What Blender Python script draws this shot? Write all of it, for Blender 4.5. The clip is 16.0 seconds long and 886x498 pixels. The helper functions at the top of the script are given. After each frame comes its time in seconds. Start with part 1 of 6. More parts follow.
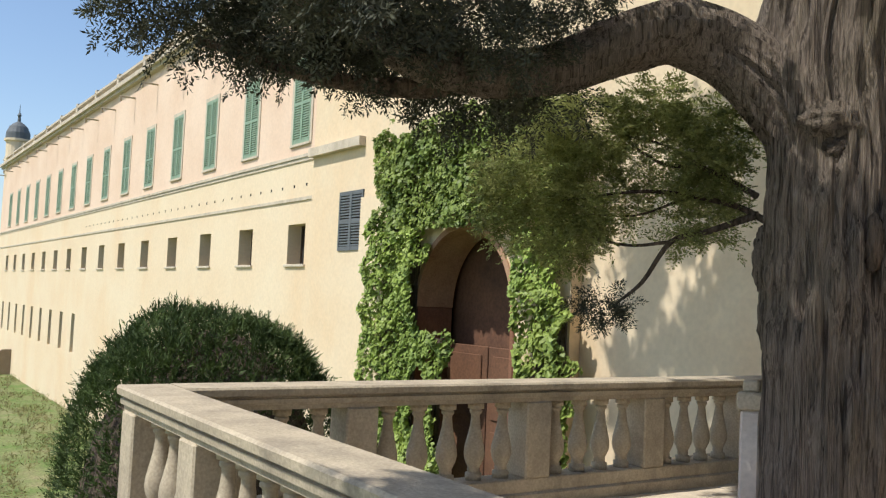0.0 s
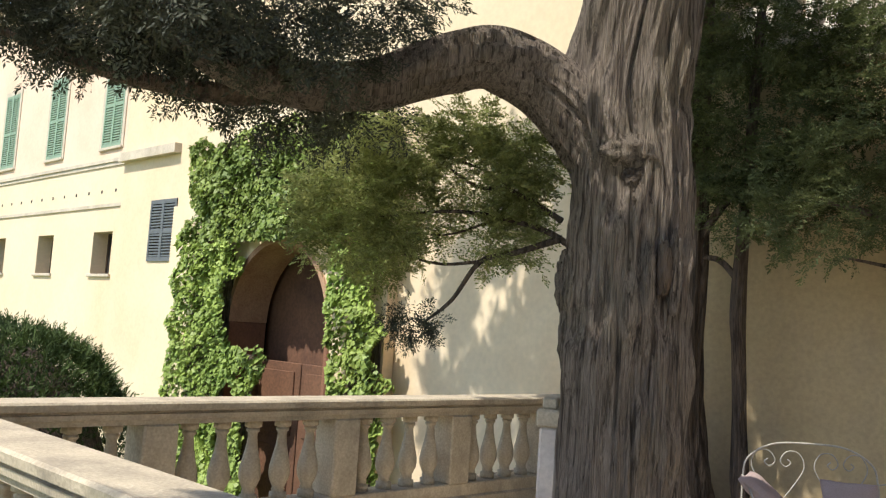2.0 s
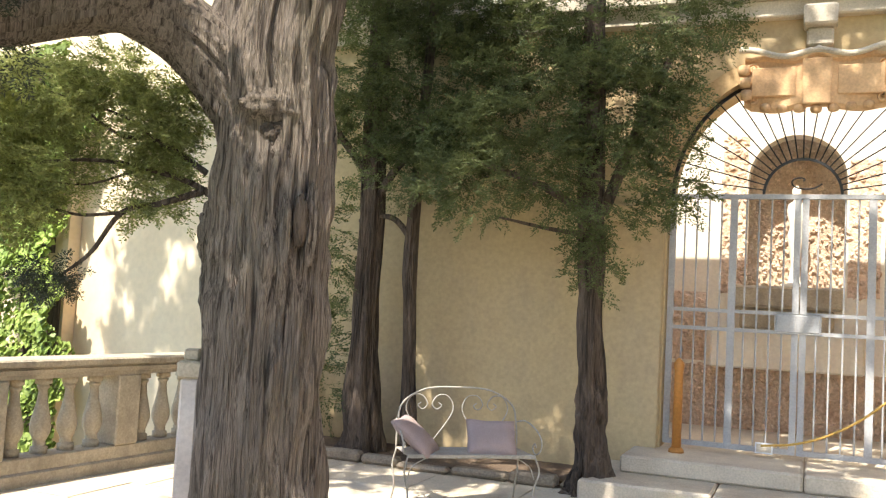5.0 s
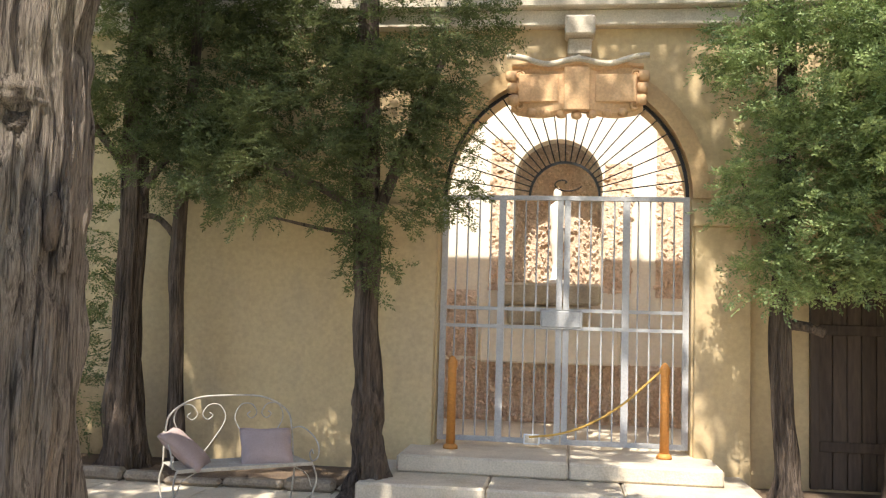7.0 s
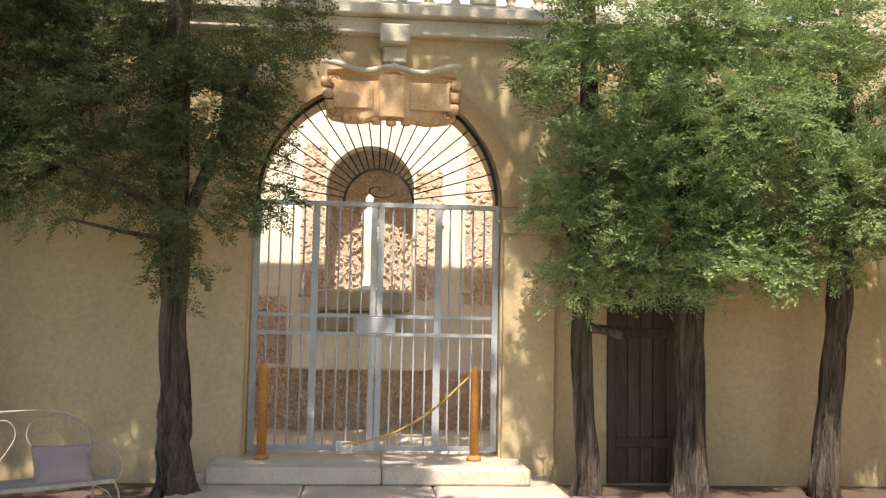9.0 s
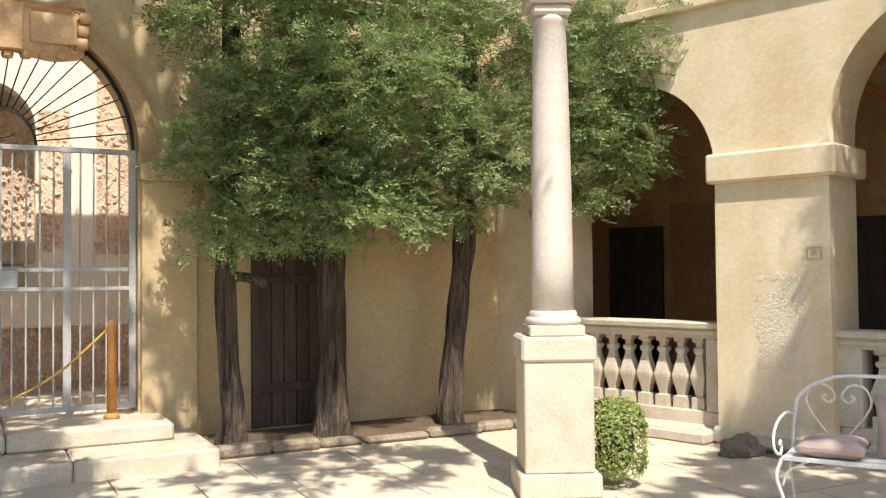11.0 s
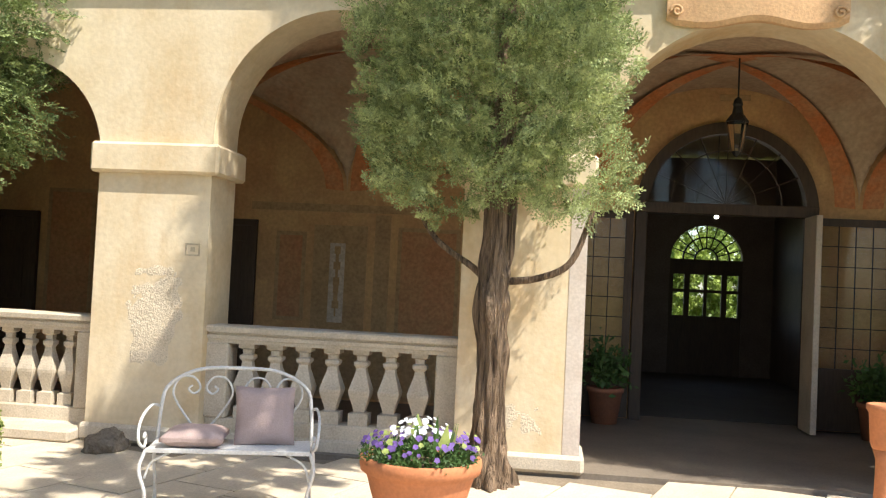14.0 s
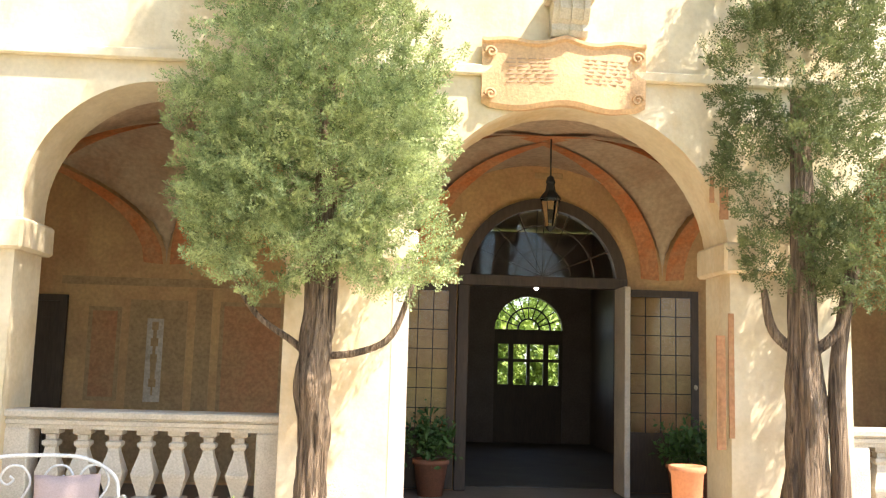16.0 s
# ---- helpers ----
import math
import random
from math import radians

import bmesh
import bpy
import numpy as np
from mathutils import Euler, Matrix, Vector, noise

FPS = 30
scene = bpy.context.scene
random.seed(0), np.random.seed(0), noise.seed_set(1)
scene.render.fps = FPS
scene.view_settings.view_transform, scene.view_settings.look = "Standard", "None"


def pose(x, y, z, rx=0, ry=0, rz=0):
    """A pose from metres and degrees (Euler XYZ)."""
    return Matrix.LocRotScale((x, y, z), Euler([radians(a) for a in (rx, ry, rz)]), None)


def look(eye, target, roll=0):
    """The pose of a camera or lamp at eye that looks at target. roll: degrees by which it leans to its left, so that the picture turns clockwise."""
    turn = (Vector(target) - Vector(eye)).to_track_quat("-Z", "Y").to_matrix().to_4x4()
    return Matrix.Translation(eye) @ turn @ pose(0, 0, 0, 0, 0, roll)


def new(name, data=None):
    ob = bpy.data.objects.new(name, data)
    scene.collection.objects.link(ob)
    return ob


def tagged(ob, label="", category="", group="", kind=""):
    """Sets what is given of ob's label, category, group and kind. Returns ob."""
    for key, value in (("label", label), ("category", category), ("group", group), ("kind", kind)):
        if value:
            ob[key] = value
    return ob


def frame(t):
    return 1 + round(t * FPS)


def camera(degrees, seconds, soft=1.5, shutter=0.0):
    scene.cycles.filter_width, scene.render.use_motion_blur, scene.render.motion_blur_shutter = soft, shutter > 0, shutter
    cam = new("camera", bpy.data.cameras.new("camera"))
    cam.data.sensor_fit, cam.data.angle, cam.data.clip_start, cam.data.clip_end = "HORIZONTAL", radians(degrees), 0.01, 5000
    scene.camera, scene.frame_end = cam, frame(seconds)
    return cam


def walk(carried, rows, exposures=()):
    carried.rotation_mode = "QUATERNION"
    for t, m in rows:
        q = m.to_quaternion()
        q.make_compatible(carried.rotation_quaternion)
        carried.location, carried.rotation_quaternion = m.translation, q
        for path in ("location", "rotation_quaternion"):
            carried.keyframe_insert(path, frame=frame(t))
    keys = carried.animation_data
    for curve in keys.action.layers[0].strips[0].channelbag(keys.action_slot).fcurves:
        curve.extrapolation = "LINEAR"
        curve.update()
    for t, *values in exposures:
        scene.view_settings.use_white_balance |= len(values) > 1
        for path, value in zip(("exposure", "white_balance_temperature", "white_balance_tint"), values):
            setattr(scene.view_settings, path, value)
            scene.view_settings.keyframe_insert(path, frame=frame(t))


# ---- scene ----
# The camera sways a little as it turns on the terrace: seconds, eye, heading, tilt, lean in degrees
TURNS = [
    (0, -0.400, -0.346, 1.637, -50.68, 3.23, 2.56),
    (0.5, -0.405, -0.360, 1.635, -48.90, 3.32, 3.08),
    (1, -0.396, -0.374, 1.633, -46.35, 3.72, 3.02),
    (1.5, -0.378, -0.384, 1.624, -42.76, 4.52, 3.44),
    (2, -0.389, -0.284, 1.627, -39.41, 4.99, 3.79),
    (2.5, -0.366, -0.200, 1.624, -36.41, 4.65, 3.46),
    (3, -0.291, -0.167, 1.620, -33.20, 4.41, 3.28),
    (3.5, -0.155, -0.125, 1.610, -30.10, 4.26, 3.86),
    (3.7, -0.110, -0.116, 1.612, -28.84, 4.31, 4.22),
    (5.8, 0.126, -0.118, 1.580, -17.47, 3.69, 2.01),
    (6, 0.128, -0.090, 1.580, -15.97, 3.98, 2.00),
    (6.5, 0.106, -0.058, 1.606, -11.59, 4.06, 1.75),
    (7, 0.000, -0.000, 1.620, -7.62, 4.14, 1.67),
    (7.5, -0.061, -0.006, 1.627, -4.30, 4.48, 1.86),
    (8, -0.100, 0.026, 1.615, -0.50, 4.94, 1.93),
    (8.2, -0.112, 0.037, 1.610, 0.59, 4.97, 1.91),
    (10.3, -0.069, -0.018, 1.618, 13.42, 2.64, -0.27),
    (10.5, -0.102, 0.006, 1.626, 15.58, 1.93, -0.24),
    (11, -0.151, 0.005, 1.631, 27.39, 1.54, -0.51),
    (11.5, 0.013, -0.108, 1.628, 34.10, 0.75, 1.12),
    (12, 0.125, -0.060, 1.622, 40.42, 0.83, 1.23),
    (12.5, 0.091, 0.033, 1.614, 47.01, 1.27, 1.76),
    (13, 0.007, 0.084, 1.615, 53.36, 1.55, 2.04),
    (13.5, -0.047, 0.089, 1.615, 59.92, 1.71, 2.04),
    (14, -0.075, 0.038, 1.613, 65.01, 1.95, 2.73),
    (14.5, -0.105, -0.031, 1.620, 68.57, 2.33, 2.80),
    (15, -0.091, -0.037, 1.622, 72.26, 2.62, 1.84),
    (15.5, -0.098, -0.059, 1.630, 74.44, 3.76, 0.96),
    (16, -0.087, -0.068, 1.632, 75.41, 6.88, 1.60),
]


def gaze(eye, heading, tilt):
    a, b = radians(heading), radians(tilt)
    return eye + 10 * Vector((math.sin(a) * math.cos(b), math.cos(a) * math.cos(b), math.sin(b)))


cam = camera(52.21, 16.0, soft=1.25)
walk(cam, [(t, look(Vector((x, y, z)), gaze(Vector((x, y, z)), h, p), r)) for t, x, y, z, h, p, r in TURNS],
     exposures=[(0.0, 0.14, 6150, 10), (1.5, 0.33, 6150, 10), (2.5, 0.79, 6250, 10), (3.5, 1.29, 6350, 10), (6.0, 1.38, 6350, 10), (7.0, 1.17, 6350, 10), (8.0, 1.01, 6350, 10), (10.3, 0.75, 6400, 10), (12.5, 0.74, 6400, 10), (14.5, 1.17, 6400, 10), (15.3, 1.64, 6450, 10), (16.0, 1.92, 6450, 10)])

# ---- light ----
SUN_FROM = Vector((-0.20, -1.0, 1.50)).normalized()
world = bpy.data.worlds.new("sky")
scene.world = world
world.use_nodes = True
wn = world.node_tree.nodes
sky = wn.new("ShaderNodeTexSky")
sky.sky_type, sky.sun_disc = "NISHITA", False
sky.sun_elevation = math.asin(SUN_FROM.z)
sky.sun_rotation = math.atan2(SUN_FROM.x, SUN_FROM.y)
wn["Background"].inputs[1].default_value = 0.15
world.node_tree.links.new(sky.outputs[0], wn["Background"].inputs[0])
sun_data = bpy.data.lights.new("sun", "SUN")
sun_data.energy, sun_data.angle, sun_data.color = 4.35, radians(0.53), (1.0, 0.93, 0.82)
sun = new("sun", sun_data)
sun.matrix_world = look(SUN_FROM * 40, (0, 0, 0))


# ---- materials ----
def material(name, base, rough=0.8, var=0.25, scale=3.0, fine=40.0, bump=0.25, metal=0.0, second=None, mix=0.45, spec=0.3,
             pieces=0.0, streak=None, translucent=0.0, dist=0.01, third=None, sharp=0.18):
    """Base colour with stains at a large scale, grain at a small one, and relief."""
    m = bpy.data.materials.new(name)
    m.use_nodes = True
    nt = m.node_tree
    n, l = nt.nodes, nt.links
    b = n["Principled BSDF"]
    b.inputs["Roughness"].default_value = rough
    b.inputs["Metallic"].default_value = metal
    b.inputs["Specular IOR Level"].default_value = spec
    tc = n.new("ShaderNodeTexCoord")
    mp = n.new("ShaderNodeMapping")
    l.new(tc.outputs["Object"], mp.inputs[0])
    if streak:
        mp.inputs["Scale"].default_value = streak
    big = n.new("ShaderNodeTexNoise")
    big.inputs["Scale"].default_value, big.inputs["Detail"].default_value = scale, 6
    big.inputs["Roughness"].default_value = 0.65
    if streak:
        big.inputs["Distortion"].default_value = 0.9
    small = n.new("ShaderNodeTexNoise")
    small.inputs["Scale"].default_value, small.inputs["Detail"].default_value = fine, 4
    for t in (big, small):
        l.new(mp.outputs[0], t.inputs["Vector"])
    ramp = n.new("ShaderNodeValToRGB")
    ramp.color_ramp.elements[0].position, ramp.color_ramp.elements[1].position = mix - sharp, mix + sharp
    c1 = second if second else tuple(c * (1 - var) for c in base)
    ramp.color_ramp.elements[0].color, ramp.color_ramp.elements[1].color = (*c1, 1), (*base, 1)
    l.new(big.outputs[0], ramp.inputs[0])
    hsv = n.new("ShaderNodeHueSaturation")
    tint = ramp.outputs[0]
    if third:
        # stains of a third colour, drawn out downwards
        col, tscale, most = third
        mp3 = n.new("ShaderNodeMapping")
        mp3.inputs["Scale"].default_value = (1.0, 1.0, 0.45)
        l.new(tc.outputs["Object"], mp3.inputs[0])
        st = n.new("ShaderNodeTexNoise")
        st.inputs["Scale"].default_value, st.inputs["Detail"].default_value, st.inputs["Roughness"].default_value = tscale, 8, 0.7
        l.new(mp3.outputs[0], st.inputs["Vector"])
        sr = n.new("ShaderNodeMapRange")
        sr.inputs[1].default_value, sr.inputs[2].default_value, sr.inputs[4].default_value = 0.50, 0.70, most
        l.new(st.outputs[0], sr.inputs[0])
        mixc = n.new("ShaderNodeMix")
        mixc.data_type = "RGBA"
        l.new(sr.outputs[0], mixc.inputs[0])
        l.new(ramp.outputs[0], mixc.inputs[6])
        mixc.inputs[7].default_value = (*col, 1)
        tint = mixc.outputs[2]
    l.new(tint, hsv.inputs["Color"])
    mr = n.new("ShaderNodeMapRange")
    mr.inputs[1].default_value, mr.inputs[2].default_value = 0.3, 0.7
    mr.inputs[3].default_value, mr.inputs[4].default_value = 1 - var * 0.6, 1 + var * 0.6
    l.new(small.outputs[0], mr.inputs[0])
    if pieces:
        oi, gi = n.new("ShaderNodeObjectInfo"), n.new("ShaderNodeNewGeometry")
        ad = n.new("ShaderNodeMath")
        l.new(oi.outputs["Random"], ad.inputs[0])
        l.new(gi.outputs["Random Per Island"], ad.inputs[1])
        pr = n.new("ShaderNodeMapRange")
        pr.inputs[2].default_value = 2.0
        pr.inputs[3].default_value, pr.inputs[4].default_value = 1 - pieces, 1 + pieces
        l.new(ad.outputs[0], pr.inputs[0])
        mu = n.new("ShaderNodeMath")
        mu.operation = "MULTIPLY"
        l.new(mr.outputs[0], mu.inputs[0])
        l.new(pr.outputs[0], mu.inputs[1])
        l.new(mu.outputs[0], hsv.inputs["Value"])
    else:
        l.new(mr.outputs[0], hsv.inputs["Value"])
    l.new(hsv.outputs[0], b.inputs["Base Color"])
    if bump:
        bp = n.new("ShaderNodeBump")
        bp.inputs["Strength"].default_value, bp.inputs["Distance"].default_value = bump, dist
        ad2 = n.new("ShaderNodeMath")
        l.new(big.outputs[0], ad2.inputs[0])
        l.new(small.outputs[0], ad2.inputs[1])
        l.new(ad2.outputs[0], bp.inputs["Height"])
        l.new(bp.outputs[0], b.inputs["Normal"])
    if translucent:
        tr, mx = n.new("ShaderNodeBsdfTranslucent"), n.new("ShaderNodeMixShader")
        l.new(hsv.outputs[0], tr.inputs["Color"])
        mx.inputs[0].default_value = translucent
        out = n["Material Output"]
        l.new(b.outputs[0], mx.inputs[1])
        l.new(tr.outputs[0], mx.inputs[2])
        l.new(mx.outputs[0], out.inputs[0])
    return m


PLASTER = material("cream_plaster", (0.73, 0.62, 0.44), 0.9, 0.09, 1.3, 20, 0.25, second=(0.60, 0.46, 0.27), third=((0.56, 0.36, 0.16), 0.9, 0.75))
FACADE = material("pale_plaster", (0.72, 0.60, 0.42), 0.9, 0.08, 0.35, 14, 0.15, second=(0.69, 0.535, 0.35), third=((0.68, 0.46, 0.25), 0.22, 0.55))
OCHRE = material("ochre_plaster", (0.52, 0.395, 0.215), 0.9, 0.14, 0.7, 25, 0.3, second=(0.47, 0.345, 0.19), third=((0.40, 0.31, 0.20), 0.8, 0.7))
STONE = material("pale_limestone", (0.60, 0.52, 0.40), 0.85, 0.22, 2.2, 60, 0.35, second=(0.44, 0.375, 0.29), third=((0.36, 0.29, 0.20), 1.7, 0.6))
WORN = material("weathered_balustrade_stone", (0.50, 0.42, 0.30), 0.9, 0.25, 3.0, 55, 0.4, second=(0.32, 0.265, 0.19), third=((0.21, 0.18, 0.14), 2.6, 0.7))
MARBLE = material("pinkish_marble", (0.60, 0.53, 0.46), 0.6, 0.12, 2.5, 40, 0.15, second=(0.50, 0.42, 0.35))
PAVING = material("stone_paving", (0.62, 0.53, 0.40), 0.85, 0.2, 1.3, 45, 0.35, second=(0.50, 0.42, 0.31), pieces=0.10)
JOINT = material("paving_joint", (0.26, 0.21, 0.15), 0.95, 0.3, 3.0, 60, 0.3)
BARK = material("furrowed_bark", (0.38, 0.305, 0.24), 0.95, 0.55, 36.0, 170, 1.0, second=(0.085, 0.064, 0.05), streak=(1.0, 1.0, 0.045), dist=0.09, third=((0.20, 0.17, 0.09), 1.6, 0.45), sharp=0.085)
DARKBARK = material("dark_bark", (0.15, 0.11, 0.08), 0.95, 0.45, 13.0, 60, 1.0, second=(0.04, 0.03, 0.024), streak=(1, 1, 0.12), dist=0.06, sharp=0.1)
FLAKY = material("flaky_brown_bark", (0.34, 0.235, 0.15), 0.95, 0.5, 15.0, 80, 1.0, second=(0.08, 0.055, 0.037), streak=(1, 1, 0.07), dist=0.08, sharp=0.09)
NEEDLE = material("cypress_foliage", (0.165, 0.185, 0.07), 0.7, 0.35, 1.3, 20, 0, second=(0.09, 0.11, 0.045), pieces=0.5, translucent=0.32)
# Foliage darkened by colour for the shaded underside of the old cypress
CANOPY = material("shaded_canopy_foliage", (0.085, 0.09, 0.055), 0.75, 0.35, 1.6, 20, 0, second=(0.04, 0.042, 0.03), pieces=0.5, translucent=0.10)
# In the next two, coarse noise paints lit tufts and shaded gaps
TREEGREEN = material("grey_green_sprays", (0.33, 0.40, 0.155), 0.55, 0.3, 4.5, 25, 0, second=(0.125, 0.18, 0.075), pieces=0.4, translucent=0.35, sharp=0.11)
CLIPPED = material("curly_cypress_tufts", (0.38, 0.43, 0.19), 0.6, 0.3, 6.0, 30, 0, second=(0.12, 0.155, 0.06), pieces=0.4, translucent=0.30, sharp=0.10)
TANSTONE = material("tan_plaster_moulding", (0.50, 0.34, 0.17), 0.9, 0.2, 1.6, 30, 0.3, second=(0.40, 0.27, 0.14))
# White bench paint, darkened: the tree shade is put into this colour
SHADEIRON = material("shaded_white_iron", (0.42, 0.38, 0.32), 0.7, 0.25, 8, 60, 0.1)
MOSSY = material("mossy_kerb_stone", (0.31, 0.25, 0.18), 0.95, 0.35, 4.0, 50, 0.6, second=(0.17, 0.135, 0.10), pieces=0.25, dist=0.02)
HALLFLOOR = material("dark_hall_floor", (0.085, 0.075, 0.062), 0.7, 0.25, 1.5, 40, 0.1, second=(0.055, 0.047, 0.04))
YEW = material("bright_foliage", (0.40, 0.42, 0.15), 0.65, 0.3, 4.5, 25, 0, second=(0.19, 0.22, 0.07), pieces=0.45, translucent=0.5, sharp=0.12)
IVY = material("ivy_leaves", (0.31, 0.385, 0.085), 0.5, 0.3, 1.0, 20, 0, second=(0.14, 0.21, 0.045), pieces=0.45, translucent=0.2)
HEDGE = material("clipped_hedge", (0.095, 0.14, 0.035), 0.7, 0.35, 2.6, 25, 0, second=(0.03, 0.05, 0.018), pieces=0.55, translucent=0.15)
GRASS = material("garden_grass", (0.12, 0.18, 0.045), 0.95, 0.5, 0.7, 14, 0.8, second=(0.27, 0.23, 0.13), mix=0.42)
STRAW = material("dry_grass_blades", (0.20, 0.22, 0.08), 0.9, 0.3, 0.6, 14, 0, second=(0.34, 0.28, 0.15), pieces=0.4, translucent=0.2)
GREENPAINT = material("green_shutter_paint", (0.25, 0.345, 0.24), 0.6, 0.2, 4, 30, 0.1)
GREYPAINT = material("grey_shutter_paint", (0.13, 0.14, 0.145), 0.6, 0.2, 4, 30, 0.1)
# Near-black that stands for unlit depth in windows and holes
DARK = material("unlit_depth", (0.035, 0.03, 0.026), 0.9, 0.2, 2, 20, 0)
RECESS = material("window_reveal", (0.30, 0.23, 0.16), 0.9, 0.2, 2, 20, 0.1)
DARKWOOD = material("dark_wood", (0.07, 0.046, 0.03), 0.55, 0.3, 3, 40, 0.15, streak=(1, 1, 0.15))
BRICKY = material("rough_rubble", (0.64, 0.49, 0.36), 0.95, 0.35, 6.0, 30, 0.7, second=(0.46, 0.31, 0.21), pieces=0.25, dist=0.03)
TERRACOTTA = material("terracotta", (0.52, 0.20, 0.085), 0.8, 0.15, 3, 40, 0.2, second=(0.42, 0.17, 0.08))
IRON = material("pale_grey_iron", (0.42, 0.41, 0.40), 0.6, 0.2, 6, 60, 0.1)
WHITEIRON = material("white_painted_iron", (0.66, 0.64, 0.60), 0.55, 0.2, 8, 60, 0.1)
CUSHION = material("mauve_cushion_cloth", (0.40, 0.30, 0.27), 0.95, 0.15, 5, 120, 0.3)
RUSTRED = material("rust_red_stone", (0.24, 0.115, 0.065), 0.9, 0.3, 2.0, 30, 0.4, second=(0.16, 0.075, 0.05))
ORANGE = material("varnished_wood_post", (0.55, 0.24, 0.06), 0.5, 0.2, 4, 40, 0.1)
REDPAINT = material("red_fresco", (0.43, 0.20, 0.095), 0.9, 0.3, 2.5, 25, 0.1, second=(0.42, 0.25, 0.12))
RIBPAINT = material("orange_red_rib_paint", (0.52, 0.17, 0.06), 0.9, 0.3, 3.0, 25, 0.1, second=(0.50, 0.27, 0.13))
GREYFRESCO = material("grey_fresco", (0.56, 0.48, 0.38), 0.9, 0.3, 5.0, 30, 0.1, second=(0.38, 0.30, 0.22))
VAULT = material("faded_vault_fresco", (0.53, 0.40, 0.27), 0.9, 0.25, 1.6, 18, 0.15, second=(0.42, 0.28, 0.18), third=((0.40, 0.21, 0.11), 1.4, 0.6))
BROWNFRESCO = material("brown_fresco", (0.42, 0.28, 0.14), 0.9, 0.3, 2.0, 25, 0.1, second=(0.32, 0.2, 0.1))
PLAQUE = material("orange_stone_plaque", (0.64, 0.41, 0.22), 0.85, 0.2, 3.0, 40, 0.3, second=(0.52, 0.31, 0.16))
INK = material("faded_letter_paint", (0.46, 0.30, 0.19), 0.9, 0.2, 5, 40, 0)
LEAF = material("pot_plant_leaves", (0.09, 0.17, 0.045), 0.5, 0.3, 2, 20, 0, pieces=0.4, translucent=0.2)
WHITEPETAL = material("white_petals", (0.75, 0.76, 0.78), 0.6, 0.1, 5, 30, 0, pieces=0.15, translucent=0.2)
PURPLE = material("purple_petals", (0.16, 0.09, 0.30), 0.6, 0.2, 5, 30, 0, pieces=0.4, translucent=0.2)
ROPE = material("yellow_rope", (0.60, 0.38, 0.10), 0.9, 0.2, 30, 80, 0.3)
BLACKIRON = material("black_iron", (0.03, 0.028, 0.026), 0.5, 0.2, 6, 60, 0.1, metal=0.3)
COURT = material("sunlit_courtyard_plaster", (0.84, 0.77, 0.64), 0.9, 0.12, 1.2, 25, 0.2, second=(0.74, 0.64, 0.50))
BOXLEAF = material("light_box_leaves", (0.46, 0.52, 0.17), 0.6, 0.3, 3, 20, 0, second=(0.22, 0.29, 0.07), pieces=0.4, translucent=0.35)
ARCHSTONE = material("tan_arch_stone", (0.42, 0.26, 0.16), 0.9, 0.3, 2.0, 30, 0.4, second=(0.27, 0.14, 0.085))
ROUGHCAST = material("grey_roughcast", (0.68, 0.58, 0.43), 0.95, 0.25, 5.0, 60, 0.9, second=(0.56, 0.46, 0.33), dist=0.01)
ROCK = material("grey_brown_rock", (0.24, 0.20, 0.15), 0.95, 0.4, 6.0, 40, 0.8, second=(0.13, 0.105, 0.08), dist=0.03)
SOIL = material("dry_soil", (0.16, 0.11, 0.07), 0.95, 0.4, 4.0, 40, 0.8, second=(0.10, 0.07, 0.05), dist=0.03)


def glass_material():
    m = bpy.data.materials.new("window_glass")
    m.use_nodes = True
    b = m.node_tree.nodes["Principled BSDF"]
    b.inputs["Base Color"].default_value = (0.9, 0.93, 0.92, 1)
    b.inputs["Roughness"].default_value = 0.03
    b.inputs["Transmission Weight"].default_value = 1.0
    b.inputs["IOR"].default_value = 1.25
    return m


GLASS = glass_material()


def glow_material(strength):
    m = bpy.data.materials.new("lamp_glow")
    m.use_nodes = True
    b = m.node_tree.nodes["Principled BSDF"]
    b.inputs["Emission Color"].default_value = (1.0, 0.9, 0.75, 1)
    b.inputs["Emission Strength"].default_value = strength
    return m


GLOW = glow_material(90.0)
LOGGIA = material("aged_loggia_fresco", (0.56, 0.35, 0.16), 0.9, 0.22, 1.8, 22, 0.15, second=(0.40, 0.23, 0.11), third=((0.38, 0.17, 0.085), 1.1, 0.6))
PINKWALL = material("pinkish_plaster", (0.74, 0.57, 0.43), 0.9, 0.08, 0.4, 14, 0.15, second=(0.66, 0.47, 0.33))
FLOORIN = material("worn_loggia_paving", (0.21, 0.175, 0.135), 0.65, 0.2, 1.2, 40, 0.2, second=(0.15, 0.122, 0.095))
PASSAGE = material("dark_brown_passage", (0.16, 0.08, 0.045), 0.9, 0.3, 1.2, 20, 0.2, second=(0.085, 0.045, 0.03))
# Dark brown for knot hollows, with the shade of the recess in it
HOLLOW = material("shaded_knot_hollow", (0.15, 0.115, 0.085), 1.0, 0.5, 16, 90, 1.0, second=(0.045, 0.035, 0.028), dist=0.04)
# Terracotta darkened for the loggia pots: their dimness is put into the colour
SHADECLAY = material("loggia_shade_terracotta", (0.30, 0.115, 0.06), 0.85, 0.2, 4, 40, 0.2, second=(0.20, 0.09, 0.055))
HALLWALL = material("dark_hall_wall", (0.13, 0.095, 0.07), 0.5, 0.3, 2.0, 30, 0.15, second=(0.085, 0.06, 0.045))
PLANK = material("dark_planks", (0.085, 0.06, 0.042), 0.85, 0.35, 3, 40, 0.4, second=(0.045, 0.032, 0.024), streak=(1, 1, 0.15), pieces=0.3)


